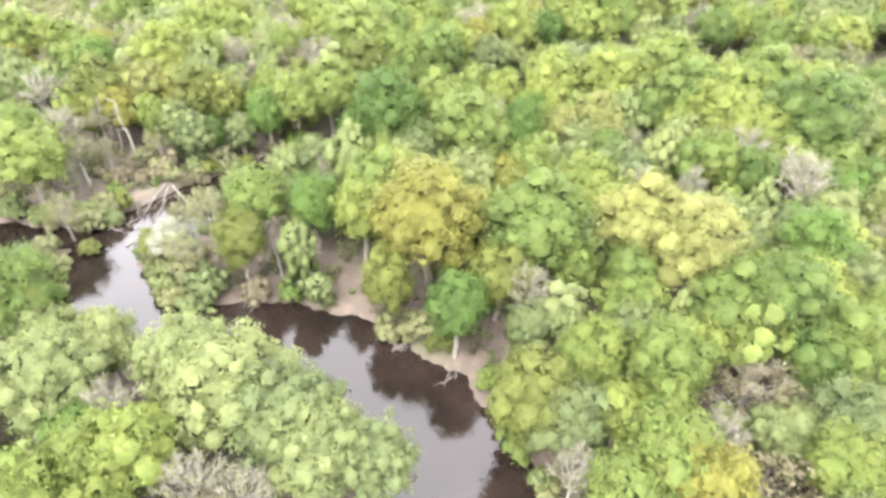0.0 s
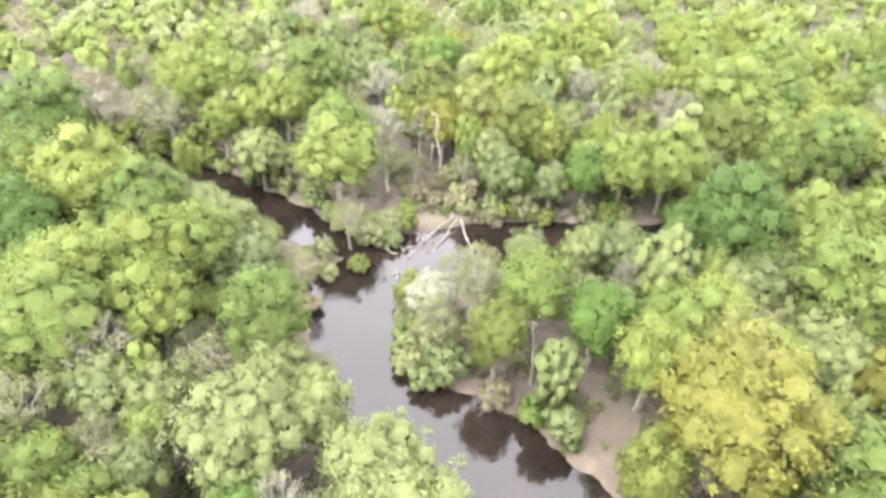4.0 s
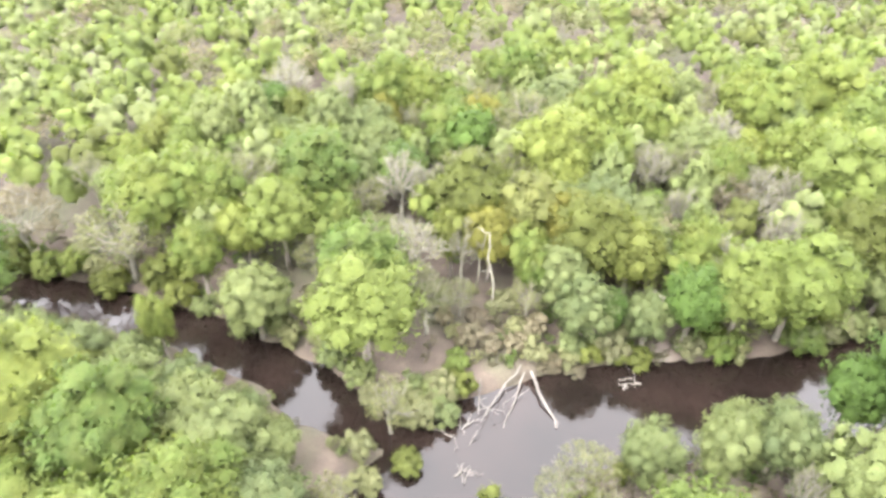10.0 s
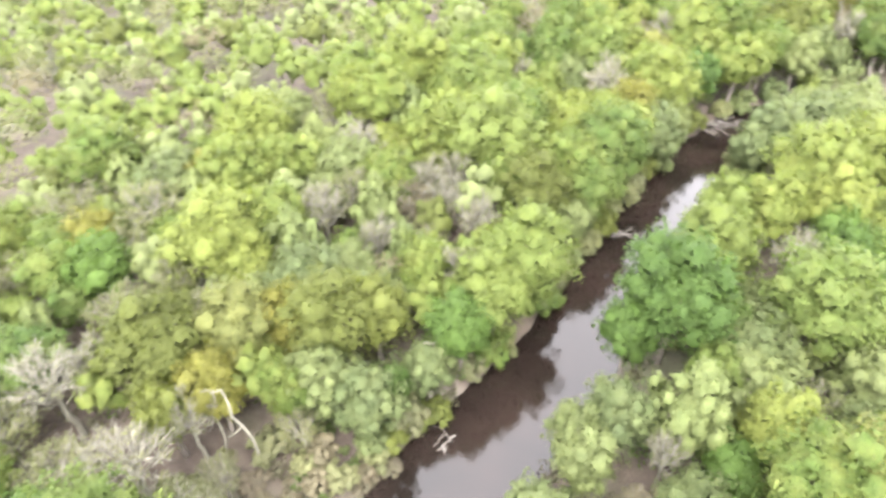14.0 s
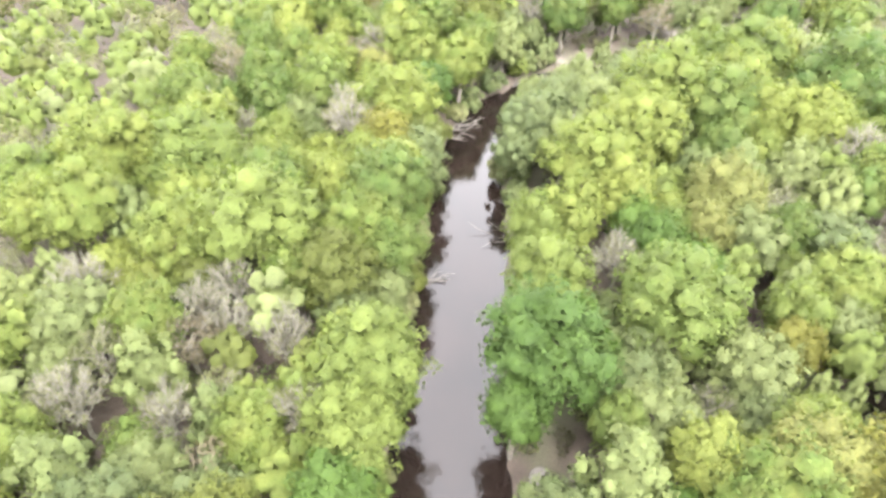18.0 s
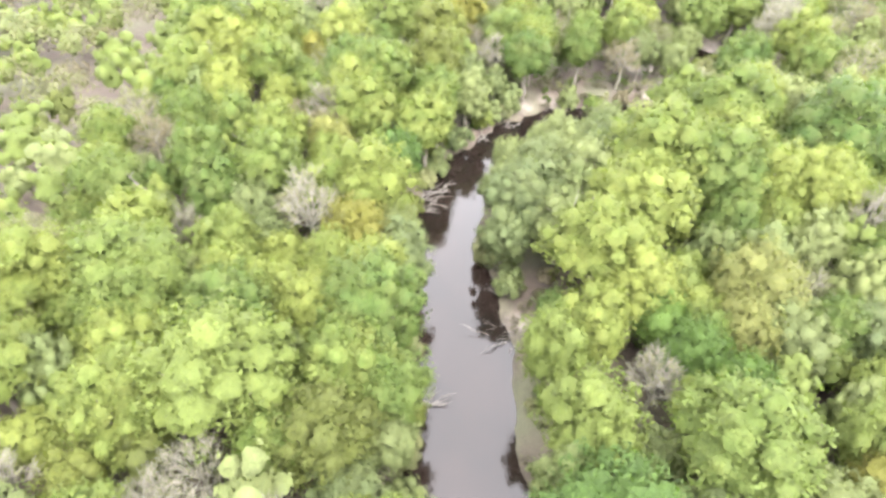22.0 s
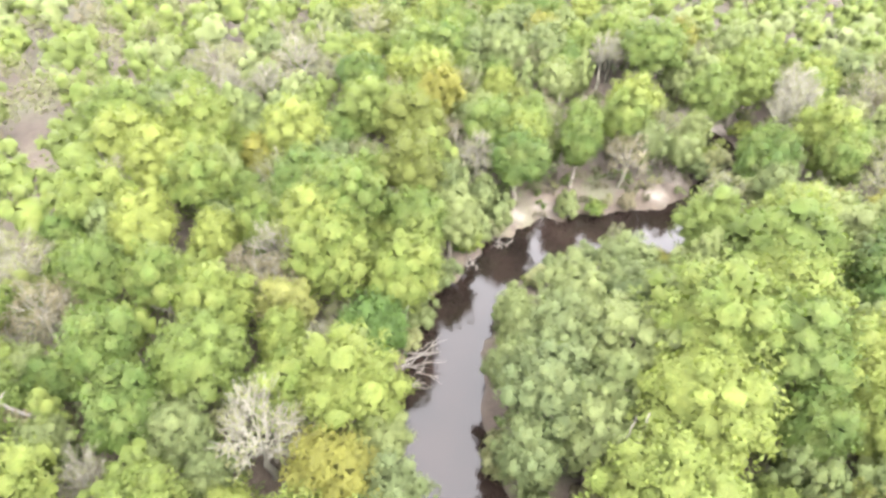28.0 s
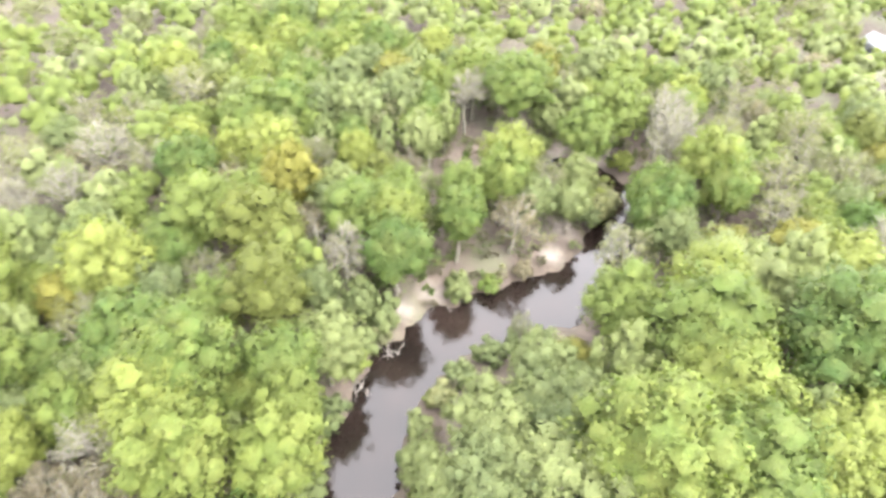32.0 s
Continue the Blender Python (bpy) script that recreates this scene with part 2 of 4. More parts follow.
def ground_height(x, y):
    x, y = np.asarray(x, float).ravel(), np.asarray(y, float).ravel()
    d = shore(x, y) + 0.7 * wave(x, y, 9.0, 5) + 0.35 * wave(x, y, 3.0, 6)
    bank = np.where(d < 0, np.maximum(d * 0.8, -2.0), 1.25 * (1 - np.exp(-d / 1.6)) + 0.018 * np.minimum(d, 40))
    low = np.zeros(x.shape)
    for sx, sy, sr in SANDS:
        low = np.maximum(low, np.exp(-((x - sx) ** 2 + (y - sy) ** 2) / (sr * sr)))
    bank = np.where(bank > 0.25, bank * (1 - 0.55 * low), bank)
    return bank + np.where(d > 0, 0.18 * wave(x, y, 14.0, 7) * np.clip(d / 4, 0, 1), 0), low


def beyond(x, y, dx, dy):
    """True where a step dx, dy off the river leads to its far side, as the flight looks along this reach."""
    vx, vy = (-0.4, 0.9) if x < -52 else (0.75, 0.65) if x > 15 or (x > -10 and y < 60) else (0.15, 1.0)
    return dx * vx + dy * vy > 0


def mesh_from(name, verts, faces, smooth=False):
    me = bpy.data.meshes.new(name)
    verts, faces = np.asarray(verts, np.float32), np.asarray(faces, np.int32)
    n = faces.shape[1]
    me.vertices.add(len(verts))
    me.vertices.foreach_set("co", verts.ravel())
    me.loops.add(faces.size)
    me.loops.foreach_set("vertex_index", faces.ravel())
    me.polygons.add(len(faces))
    me.polygons.foreach_set("loop_start", np.arange(0, faces.size, n, dtype=np.int32))
    me.polygons.foreach_set("use_smooth", np.full(len(faces), smooth))
    me.update(calc_edges=True)
    return me


def axis(lo, hi, step, far):
    inner = np.arange(lo, hi + step / 2, step)
    grow = step * 1.35 ** np.arange(1, 40)
    grow = np.cumsum(grow)
    grow = grow[grow < far]
    return np.concatenate([lo - grow[::-1], inner, hi + grow])


gx, gy = axis(-135, 125, 1.0, 2500), axis(20, 170, 1.0, 2500)
GX, GY = np.meshgrid(gx, gy)
GZ, LOW = ground_height(GX, GY)
nx, ny = len(gx), len(gy)
idx = np.arange(nx * ny).reshape(ny, nx)
quads = np.stack([idx[:-1, :-1], idx[:-1, 1:], idx[1:, 1:], idx[1:, :-1]], -1).reshape(-1, 4)
ground_mesh = mesh_from("ground", np.stack([GX.ravel(), GY.ravel(), GZ], -1), quads, True)
sand_attr = ground_mesh.attributes.new("sand", "FLOAT", "POINT")
rim = np.clip(LOW * 1.6 - 0.25, 0, 1) * (0.75 + 0.25 * wave(GX.ravel(), GY.ravel(), 4.0, 9))
sand_attr.data.foreach_set("value", np.clip(rim, 0, 1).astype(np.float32))
ground_mesh.materials.append(GROUND)
ground = tagged(new("ground", ground_mesh), "brown leaf litter forest floor with pale sandy river banks", "ground", kind="structure")

water_mesh = mesh_from("water", [(-420, -200, 0), (420, -200, 0), (420, 420, 0), (-420, 420, 0)], [(0, 1, 2, 3)])
water_mesh.materials.append(WATER)
tagged(new("water", water_mesh), "still black tea-stained river water mirroring the overcast sky", "river", kind="structure")


# ---- trees: meshes ----
def tube(path, radii, sides=5):
    """A tapered tube along the path."""
    path, radii = np.asarray(path, float), np.asarray(radii, float)
    tang = np.gradient(path, axis=0)
    tang /= np.linalg.norm(tang, axis=1)[:, None] + 1e-9
    ref = np.where(np.abs(tang[:, 2:3]) > 0.9, np.array([[1.0, 0, 0]]), np.array([[0, 0, 1.0]]))
    u = np.cross(tang, ref)
    u /= np.linalg.norm(u, axis=1)[:, None] + 1e-9
    v = np.cross(tang, u)
    ang = np.arange(sides) * 2 * np.pi / sides
    ring = u[:, None, :] * np.cos(ang)[None, :, None] + v[:, None, :] * np.sin(ang)[None, :, None]
    verts = (path[:, None, :] + ring * radii[:, None, None]).reshape(-1, 3)
    f = []
    for i in range(len(path) - 1):
        for k in range(sides):
            a, b = i * sides + k, i * sides + (k + 1) % sides
            f.append((a, b, b + sides, a + sides))
    return verts, np.array(f)


def join(parts):
    vs, fs, n = [], [], 0
    for v, f in parts:
        vs.append(v)
        fs.append(np.asarray(f) + n)
        n += len(v)
    return np.vstack(vs), np.vstack(fs)


def bent(rng, a, b, n, wobble):
    """A crooked line from a to b."""
    a, b = np.asarray(a, float), np.asarray(b, float)
    t = np.linspace(0, 1, n)[:, None]
    p = a + (b - a) * t
    bump = rng.normal(0, wobble, (n, 3)) * np.linalg.norm(b - a)
    bump[0] = bump[-1] = 0
    return p + bump


def unit_ball(level):
    """Vertices and triangles of a round ball of half width 1."""
    bm = bmesh.new()
    bmesh.ops.create_icosphere(bm, subdivisions=level, radius=1.0)
    v = np.array([p.co[:] for p in bm.verts])
    f = np.array([[p.index for p in q.verts] for q in bm.faces])
    bm.free()
    return v, f


BALL, LARGE_BALL = unit_ball(2), unit_ball(3)


def clumps(rng, centres, radii, stretch=1.0, rough=0.13):
    """The close-set leaf masses of a crown: one uneven lump a lobe, without the faces that lie inside a neighbour."""
    parts = []
    for i, (c, r) in enumerate(zip(centres, radii)):
        bv, bf = LARGE_BALL if r > 0.65 else BALL
        swell = 1 + rng.normal(0, rough * (0.6 if r > 0.65 else 1.0), len(bv))
        swell += 0.16 * np.sin(bv @ rng.normal(0, 3.2, 3) + rng.uniform(0, 6.28))
        v = bv * swell[:, None] * r * 0.72
        v[:, 2] *= stretch
        v = v + c
        mid = v[bf].mean(1)
        depth = np.sqrt((((mid[:, None, :] - centres[None]) * (1, 1, 1 / stretch)) ** 2).sum(-1)) / radii[None]
        depth[:, i] = 9.0
        seen = depth.min(1) > 0.62
        if seen.sum() > 3:
            f = bf[seen]
            used, back = np.unique(f, return_inverse=True)
            parts.append((v[used], back.reshape(-1, 3)))
    return join(parts)


def leaves(rng, centres, radii, counts, size, outward, inside=0.52, shell=(0.55, 1.14), stretch=1.0):
    """Small pointed leaf sprays, one triangle each, through the outer shells of the lobes."""
    c = np.repeat(centres, counts, axis=0)
    r = np.repeat(radii, counts)
    n = len(c)
    d = rng.normal(0, 1, (n, 3))
    d[:, 2] = d[:, 2] * 0.9 + 0.25
    d /= np.linalg.norm(d, axis=1)[:, None]
    p = c + d * (r * rng.uniform(*shell, n) ** 0.8)[:, None] * (1, 1, stretch)
    # only the sprays on the outside of the crown, none buried in a neighbouring lobe
    depth = np.sqrt((((p[:, None, :] - centres[None, :, :]) * (1, 1, 1 / stretch)) ** 2).sum(-1)) / radii[None, :]
    seen = depth.min(1) > inside
    c, r, d, p = c[seen], r[seen], d[seen], p[seen]
    n = len(p)
    nrm = d * outward + rng.normal(0, 1, (n, 3)) * (1 - outward) * 0.5 + (0, 0, 0.22)
    nrm /= np.linalg.norm(nrm, axis=1)[:, None] + 1e-9
    ref = rng.normal(0, 1, (n, 3))
    u = np.cross(nrm, ref)
    u /= np.linalg.norm(u, axis=1)[:, None] + 1e-9
    v = np.cross(nrm, u)
    s = size * rng.uniform(0.6, 1.35, n)[:, None]
    corners = []
    for ku, kv in ((-0.7, -0.8), (0.65, -0.9), (0.1, 1.5)):
        corners.append(p + u * s * (ku + rng.normal(0, 0.2, (n, 1))) + v * s * (kv + rng.normal(0, 0.2, (n, 1))))
    verts = np.stack(corners, 1).reshape(-1, 3)
    return verts, np.arange(n * 3).reshape(n, 3)


def dome(rng, n, spread, rise, floor_z):
    """Lobe centres over a rounded crown of unit half width."""
    k = np.arange(n) + 0.5
    z = 1 - k / n * (1 - floor_z)
    phi = k * 2.39996 + rng.uniform(0, 6.28)
    ring = np.sqrt(np.maximum(0, 1 - np.clip(z, -1, 1) ** 2))
    out = np.stack([np.cos(phi) * ring, np.sin(phi) * ring, z], -1)
    out *= rng.uniform(0.6, 1.0, (n, 1)) * spread
    out += rng.normal(0, 0.07, (n, 3))
    out[:, 2] *= rise
    return out


def billows(rng, big, little, spread, wide, narrow, floor_z, inner, H=2.6):
    """Lobes of a full crown: one inner mass, large billows round it and small tufts on top of those."""
    a = dome(rng, big, spread, 1.0, floor_z)
    b = dome(rng, little, spread + 0.2, 1.0, floor_z + 0.25)
    mid = H - 1.02
    lobes = np.vstack([[(0, 0, -0.02)], a, b]) + (0, 0, mid)
    return lobes, np.concatenate([[inner], rng.uniform(*wide, big), rng.uniform(*narrow, little)])


def foliage(name, sprays, centres, heart, solid=0):
    """One mesh from leaf sprays, whose normals follow the rounded form of the crown."""
    verts, faces = sprays
    me = mesh_from(name, verts, faces, True)
    gap = ((verts[:, None, :] - centres[None, :, :]) ** 2).sum(-1)
    lobe = verts - centres[gap.argmin(1)]
    lobe /= np.linalg.norm(lobe, axis=1)[:, None] + 1e-6
    crown = verts - np.asarray(heart)
    crown /= np.linalg.norm(crown, axis=1)[:, None] + 1e-6
    # sprays stand at odd angles, the masses under them do not
    tilt = np.random.default_rng(len(verts)).normal(0, 0.34, (len(faces), 3))
    jitter = np.zeros(verts.shape)
    jitter[faces.ravel()] = np.repeat(tilt, 3, axis=0)
    jitter[:solid] = 0
    soft = 0.40 * lobe + 0.60 * crown + (0, 0, 0.3) + jitter
    soft /= np.linalg.norm(soft, axis=1)[:, None] + 1e-6
    a, b, c = (verts[faces[:, k]] for k in range(3))
    turned = (np.cross(b - a, c - a) * soft[faces[:, 0]]).sum(1) < 0
    faces[turned] = faces[turned][:, ::-1]
    bpy.data.meshes.remove(me)
    me = mesh_from(name, verts, faces, True)
    me.normals_split_custom_set_from_vertices(soft.tolist())
    return me


def build_kind(kind, seed):
    """Meshes of one tree of crown half width 1 and height 2.6: trunk, limbs and crown, each with its own material slot."""
    rng = np.random.default_rng(seed)
    H = 2.6
    lean = rng.normal(0, 0.08, 2)
    fork = np.array([lean[0], lean[1], H * rng.uniform(0.28, 0.4)])
    stretch, close, solid_lobes = 1.0, True, None
    if kind == "broad":
        solid_lobes = 27
        lobes, radii = billows(rng, 26, 26, 0.72, (0.18, 0.34), (0.10, 0.18), -0.6, 0.78)
        counts, size, outward = (radii * radii * 1350 + 15).astype(int), 0.034, 0.4
    elif kind == "grand":
        solid_lobes = 43
        lobes, radii = billows(rng, 42, 36, 0.79, (0.13, 0.27), (0.08, 0.14), -0.6, 0.78)
        counts, size, outward = (radii * radii * 2000 + 16).astype(int), 0.027, 0.4
    elif kind == "young":
        solid_lobes = 23
        lobes, radii = billows(rng, 22, 20, 0.72, (0.18, 0.34), (0.11, 0.18), -0.45, 0.78)
        counts, size, outward = (radii * radii * 1050 + 13).astype(int), 0.037, 0.4
    elif kind == "willow":
        solid_lobes = 33
        lobes, radii = billows(rng, 32, 26, 0.80, (0.13, 0.27), (0.08, 0.14), -0.7, 0.72)
        stretch = 1.2
        counts, size, outward = (radii * radii * 2100 + 16).astype(int), 0.029, 0.25
    elif kind == "weeper":
        solid_lobes = 57
        lobes, radii = billows(rng, 56, 30, 0.86, (0.10, 0.22), (0.06, 0.11), -0.7, 0.72)
        stretch = 1.3
        counts, size, outward = (radii * radii * 2700 + 14).astype(int), 0.025, 0.25
    elif kind == "sparse":
        n = rng.integers(34, 42)
        lobes = dome(rng, n, 0.84, 1.0, -0.4) + (0, 0, H - 1.02)
        radii, close = rng.uniform(0.12, 0.24, n), False
        counts, size, outward = (radii * radii * 2600).astype(int), 0.024, 0.3
    elif kind == "spire":
        n = rng.integers(36, 44)
        k = np.linspace(0, 1, n)
        ph = k * 57 + rng.uniform(0, 6)
        w = 0.66 * np.sin(np.clip(k * 0.9 + 0.14, 0, 1) * 3.1415) ** 0.8 * rng.uniform(0.4, 1.15, n)
        lobes = np.stack([np.cos(ph) * w, np.sin(ph) * w, H * (0.28 + 0.64 * k)], -1)
        radii, stretch = rng.uniform(0.12, 0.24, n) * (1.1 - 0.45 * k), 1.7
        lobes = np.vstack([lobes, (0, 0, H * 0.55)])
        radii = np.append(radii, 0.42)
        counts, size, outward = (radii * radii * 2200 + 10).astype(int), 0.028, 0.3
    else:
        n = rng.integers(24, 30)
        lobes = dome(rng, n, 0.86, 1.0, -0.1) + (0, 0, H - 1.02)
        radii, close = rng.uniform(0.12, 0.2, n), False
        counts, size, outward = rng.integers(26, 40, n), 0.026, 0.3
    trunk = tube(bent(rng, (0, 0, -0.12), fork, 5, 0.02), np.linspace(0.085, 0.058, 5) * (1.15 if kind == "broad" else 0.9), 7)
    limbs = []
    top = np.array([lean[0] * 1.6, lean[1] * 1.6, H * 0.66])
    stem = bent(rng, fork, top, 5, 0.03)
    limbs.append(tube(stem, np.linspace(0.055, 0.022, 5), 5))
    for c in lobes[:: 1 if kind == "bare" else 2 if kind == "sparse" else 5]:
        a = stem[rng.integers(0, 4)]
        tip = c if kind in ("bare", "sparse") else a + (c - a) * 0.72
        limbs.append(tube(bent(rng, a, tip, 4, 0.06), np.linspace(0.03, 0.010, 4) * (0.6 if kind in ("sparse", "bare") else 1.0), 4))
        if kind in ("bare", "sparse"):
            for _ in range(13 if kind == "bare" else 6):
                d = rng.normal(0, 1, 3)
                d[2] = abs(d[2]) * 0.9 + 0.1
                e = c + d / np.linalg.norm(d) * rng.uniform(0.16, 0.34)
                s = a + (c - a) * rng.uniform(0.55, 1.0)
                limbs.append(tube(bent(rng, s, e, 3, 0.06), np.array([0.012, 0.008, 0.004]), 3))
    solid = 0
    if close:
        mass = clumps(rng, lobes[:solid_lobes], radii[:solid_lobes], stretch)
        solid = len(mass[0])
        quad = join([mass, leaves(rng, lobes, radii, counts, size, outward, 0.70, (0.68, 1.34), stretch)])
    else:
        quad = leaves(rng, lobes, radii, counts, size, outward)
    pieces = [mesh_from("trunk", *trunk, True), mesh_from("branchwork", *join(limbs), True), foliage("crown", quad, lobes, (0, 0, H * 0.5), solid)]
    for me in pieces:
        me.materials.append(BARK)
    return pieces


KINDS = {
    "broad": [build_kind("broad", 100 + i) for i in range(7)],
    "grand": [build_kind("grand", 600 + i) for i in range(3)],
    "young": [build_kind("young", 650 + i) for i in range(6)],
    "willow": [build_kind("willow", 200 + i) for i in range(6)],
    "weeper": [build_kind("weeper", 250 + i) for i in range(4)],
    "sparse": [build_kind("sparse", 300 + i) for i in range(5)],
    "spire": [build_kind("spire", 400 + i) for i in range(4)],
    "bare": [build_kind("bare", 500 + i) for i in range(5)],
}

# ---- trees: things ----
SPECIES = {  # hue: kind of crown, name, category, label, bark
    "green": ("broad", "oak_tree", "tree", "broad fresh-green oak with a dense lobed crown"),
    "lime": ("broad", "maple_tree", "tree", "bright lime-green spring tree with a rounded crown"),
    "gold": ("broad", "gum_tree", "tree", "golden yellow-green tree with a wide clumped crown"),
    "cream": ("broad", "poplar_tree", "tree", "pale yellow-cream tree with a loose wide crown"),
    "sage": ("willow", "willow_tree", "tree", "pale sage-green willow with a soft feathery crown"),
    "mint": ("spire", "cypress_tree", "tree", "light mint-green feathery tree with an upright crown"),
    "deep": ("broad", "water_oak_tree", "tree", "deep green water oak with a dense dark crown"),
    "olive": ("broad", "live_oak_tree", "tree", "olive-green tree with a full lumpy crown"),
    "pale": ("sparse", "birch_tree", "tree", "pale cream-green budding tree with thin foliage"),
    "tan": ("sparse", "ash_tree", "tree", "pinkish tan tree with sparse dry foliage"),
    "bare": ("bare", "bare_tree", "tree", "leafless grey tree with a fan of twigs"),
    "white": ("willow", "blossom_tree", "tree", "cream-white vine-covered tree on the river point"),
}
TRUNK_LABEL = {"bare": "bleached grey trunk", "pale": "pale grey trunk"}
pick = random.Random(7)


def plant(hue, x, y, r, h, lite=False):
    kind, name, category, label = SPECIES[hue]
    base = float(ground_height([x], [y])[0][0])
    size = "tall " if h > 14.8 else "low " if h < 8.5 else ""
    root = tagged(new(name), size + label, category, "trees of the river forest")
    root.matrix_world = Matrix.Translation((x, y, max(base, -0.5) - 0.05)) @ Matrix.Rotation(pick.uniform(0, 6.283), 4, "Z") @ Matrix.Diagonal((r, r * pick.uniform(0.92, 1.08), h / 2.6, 1))
    if kind == "broad" and r > 4.9:
        kind = "grand"
    elif kind == "willow" and r > 4.4:
        kind = "weeper"
    elif kind == "broad" and lite:
        kind = "young"
    shapes = KINDS[kind][pick.randrange(len(KINDS[kind]))]
    bark = PALE_BARK if hue in ("bare", "pale", "mint", "tan") else BARK
    for part_name, me, mat in zip(("trunk", "branchwork", "crown"), shapes, (bark, bark, LEAF[hue])):
        ob = new(part_name, me)
        ob.parent = root
        ob.material_slots[0].link = "OBJECT"
        ob.material_slots[0].material = mat
    return root


PLAN = []
PLAN.append(("green", [(18.6, 31.1, 4.2, 13.4), (-101.8, 62.3, 7.3, 17.7), (-91.0, 51.9, 6.5, 16.6), (-71.4, 56.8, 6.0, 16.0), (-60.6, 38.7, 6.8, 17.0), (-44.9, 51.9, 5.1, 15.7), (-28.7, 32.6, 3.6, 12.7), (25.2, 45.0, 5.1, 14.7), (34.2, 53.7, 5.3, 15.0), (40.3, 53.6, 6.2, 16.2), (41.0, 46.4, 3.8, 12.9), (44.6, 47.6, 5.1, 14.6), (51.7, 54.0, 3.4, 12.3), (-78.4, 89.4, 5.1, 14.6), (-63.4, 86.2, 5.6, 15.6), (-59.8, 80.8, 6.6, 15.6), (-23.9, 72.8, 4.9, 14.4), (-8.2, 88.9, 2.7, 11.4), (-4.3, 94.8, 3.6, 12.7), (5.2, 91.9, 6.9, 17.2), (13.0, 66.0, 7.5, 17.9), (14.4, 83.2, 3.8, 12.9), (26.7, 89.2, 3.6, 12.7), (39.0, 86.6, 3.6, 12.7)]))
PLAN.append(("green", [(47.2, 83.3, 4.0, 13.3), (-80.5, 99.6, 5.9, 15.7), (-25.4, 104.7, 5.2, 14.8), (-20.2, 108.7, 5.9, 15.7), (-7.0, 120.6, 4.4, 13.8), (-0.9, 127.8, 6.2, 16.1), (0.0, 103.1, 5.1, 15.9), (6.1, 110.4, 4.2, 14.3), (11.6, 113.5, 2.1, 11.1), (17.8, 99.3, 3.2, 12.1), (36.8, 103.4, 4.2, 13.4), (44.1, 107.4, 6.9, 17.0), (58.5, 112.1, 7.5, 18.1), (61.2, 120.2, 5.2, 14.8), (61.4, 97.5, 8.7, 19.6), (82.9, 118.4, 4.0, 14.2), (85.4, 116.4, 3.8, 13.8), (88.3, 118.6, 4.5, 15.0), (108.2, 126.8, 6.0, 15.9), (-17.2, 145.5, 5.3, 15.0), (-16.9, 131.8, 7.7, 18.2), (-14.6, 149.5, 6.9, 17.2), (-13.4, 154.6, 5.1, 14.7), (-10.4, 138.7, 5.1, 14.7)]))
PLAN.append(("green", [(1.6, 157.4, 4.4, 13.8), (9.2, 155.6, 5.5, 15.2), (36.4, 149.1, 4.0, 13.3), (40.4, 152.0, 4.4, 13.8), (61.2, 147.9, 4.9, 14.4), (65.9, 155.5, 4.8, 14.2), (71.2, 142.7, 3.9, 13.1), (71.4, 151.6, 4.4, 13.8), (76.8, 144.4, 3.9, 13.1), (99.5, 130.4, 5.3, 15.0), (108.3, 143.9, 6.9, 17.0), (-5.6, 169.1, 4.7, 14.2), (4.8, 164.8, 4.7, 14.2), (11.6, 175.2, 4.4, 13.8), (37.6, 168.1, 4.9, 14.4), (58.4, 172.6, 5.6, 15.2), (66.7, 181.5, 4.9, 14.4), (34.2, 200.3, 5.7, 15.5)]))
PLAN.append(("lime", [(-32.2, 29.1, 3.9, 13.1), (-80.7, 55.0, 7.3, 17.7), (-64.7, 42.5, 6.5, 16.5), (-61.1, 49.9, 6.1, 16.0), (-59.8, 55.6, 5.5, 15.1), (-55.4, 46.5, 5.1, 14.6), (-24.6, 32.5, 4.4, 13.8), (18.2, 46.8, 4.0, 13.3), (24.2, 39.9, 3.6, 12.6), (38.4, 33.5, 4.4, 13.7), (-95.2, 84.1, 6.0, 15.9), (-90.5, 88.1, 5.9, 15.7), (-84.0, 80.2, 3.5, 12.5), (-80.3, 70.2, 2.0, 10.9), (-9.1, 70.5, 4.8, 14.2), (-7.0, 75.9, 5.7, 15.5), (-6.6, 81.4, 3.9, 13.1), (1.2, 76.3, 4.2, 13.4), (42.8, 85.8, 4.5, 13.9), (49.0, 96.9, 6.0, 15.9), (53.0, 95.0, 4.8, 14.3), (-86.2, 126.5, 5.5, 15.1), (-81.4, 128.3, 4.9, 14.4), (-53.7, 119.2, 6.5, 16.5)]))
PLAN.append(("lime", [(-51.0, 115.3, 4.0, 13.1), (-47.3, 123.4, 4.7, 14.2), (-32.0, 128.7, 4.4, 13.9), (-31.5, 111.0, 3.8, 12.9), (-19.4, 112.6, 3.4, 12.3), (-17.9, 124.2, 4.0, 13.4), (-16.5, 111.9, 2.5, 11.2), (-8.6, 124.4, 5.5, 15.1), (11.1, 108.8, 4.4, 13.8), (20.8, 113.2, 6.5, 16.5), (31.1, 113.1, 7.2, 17.4), (40.3, 98.8, 3.8, 12.9), (41.9, 115.3, 8.1, 18.6), (45.6, 101.8, 5.7, 15.5), (51.4, 109.3, 6.9, 17.0), (67.3, 111.2, 6.0, 15.9), (-70.7, 143.7, 5.9, 15.6), (-52.1, 134.8, 5.2, 14.8), (-48.6, 145.0, 5.6, 15.5), (-33.3, 153.4, 5.2, 14.7), (-29.4, 150.2, 5.9, 15.7), (-24.1, 137.2, 5.3, 15.0), (-23.4, 158.9, 6.8, 17.0), (-20.5, 136.1, 4.8, 14.4)]))
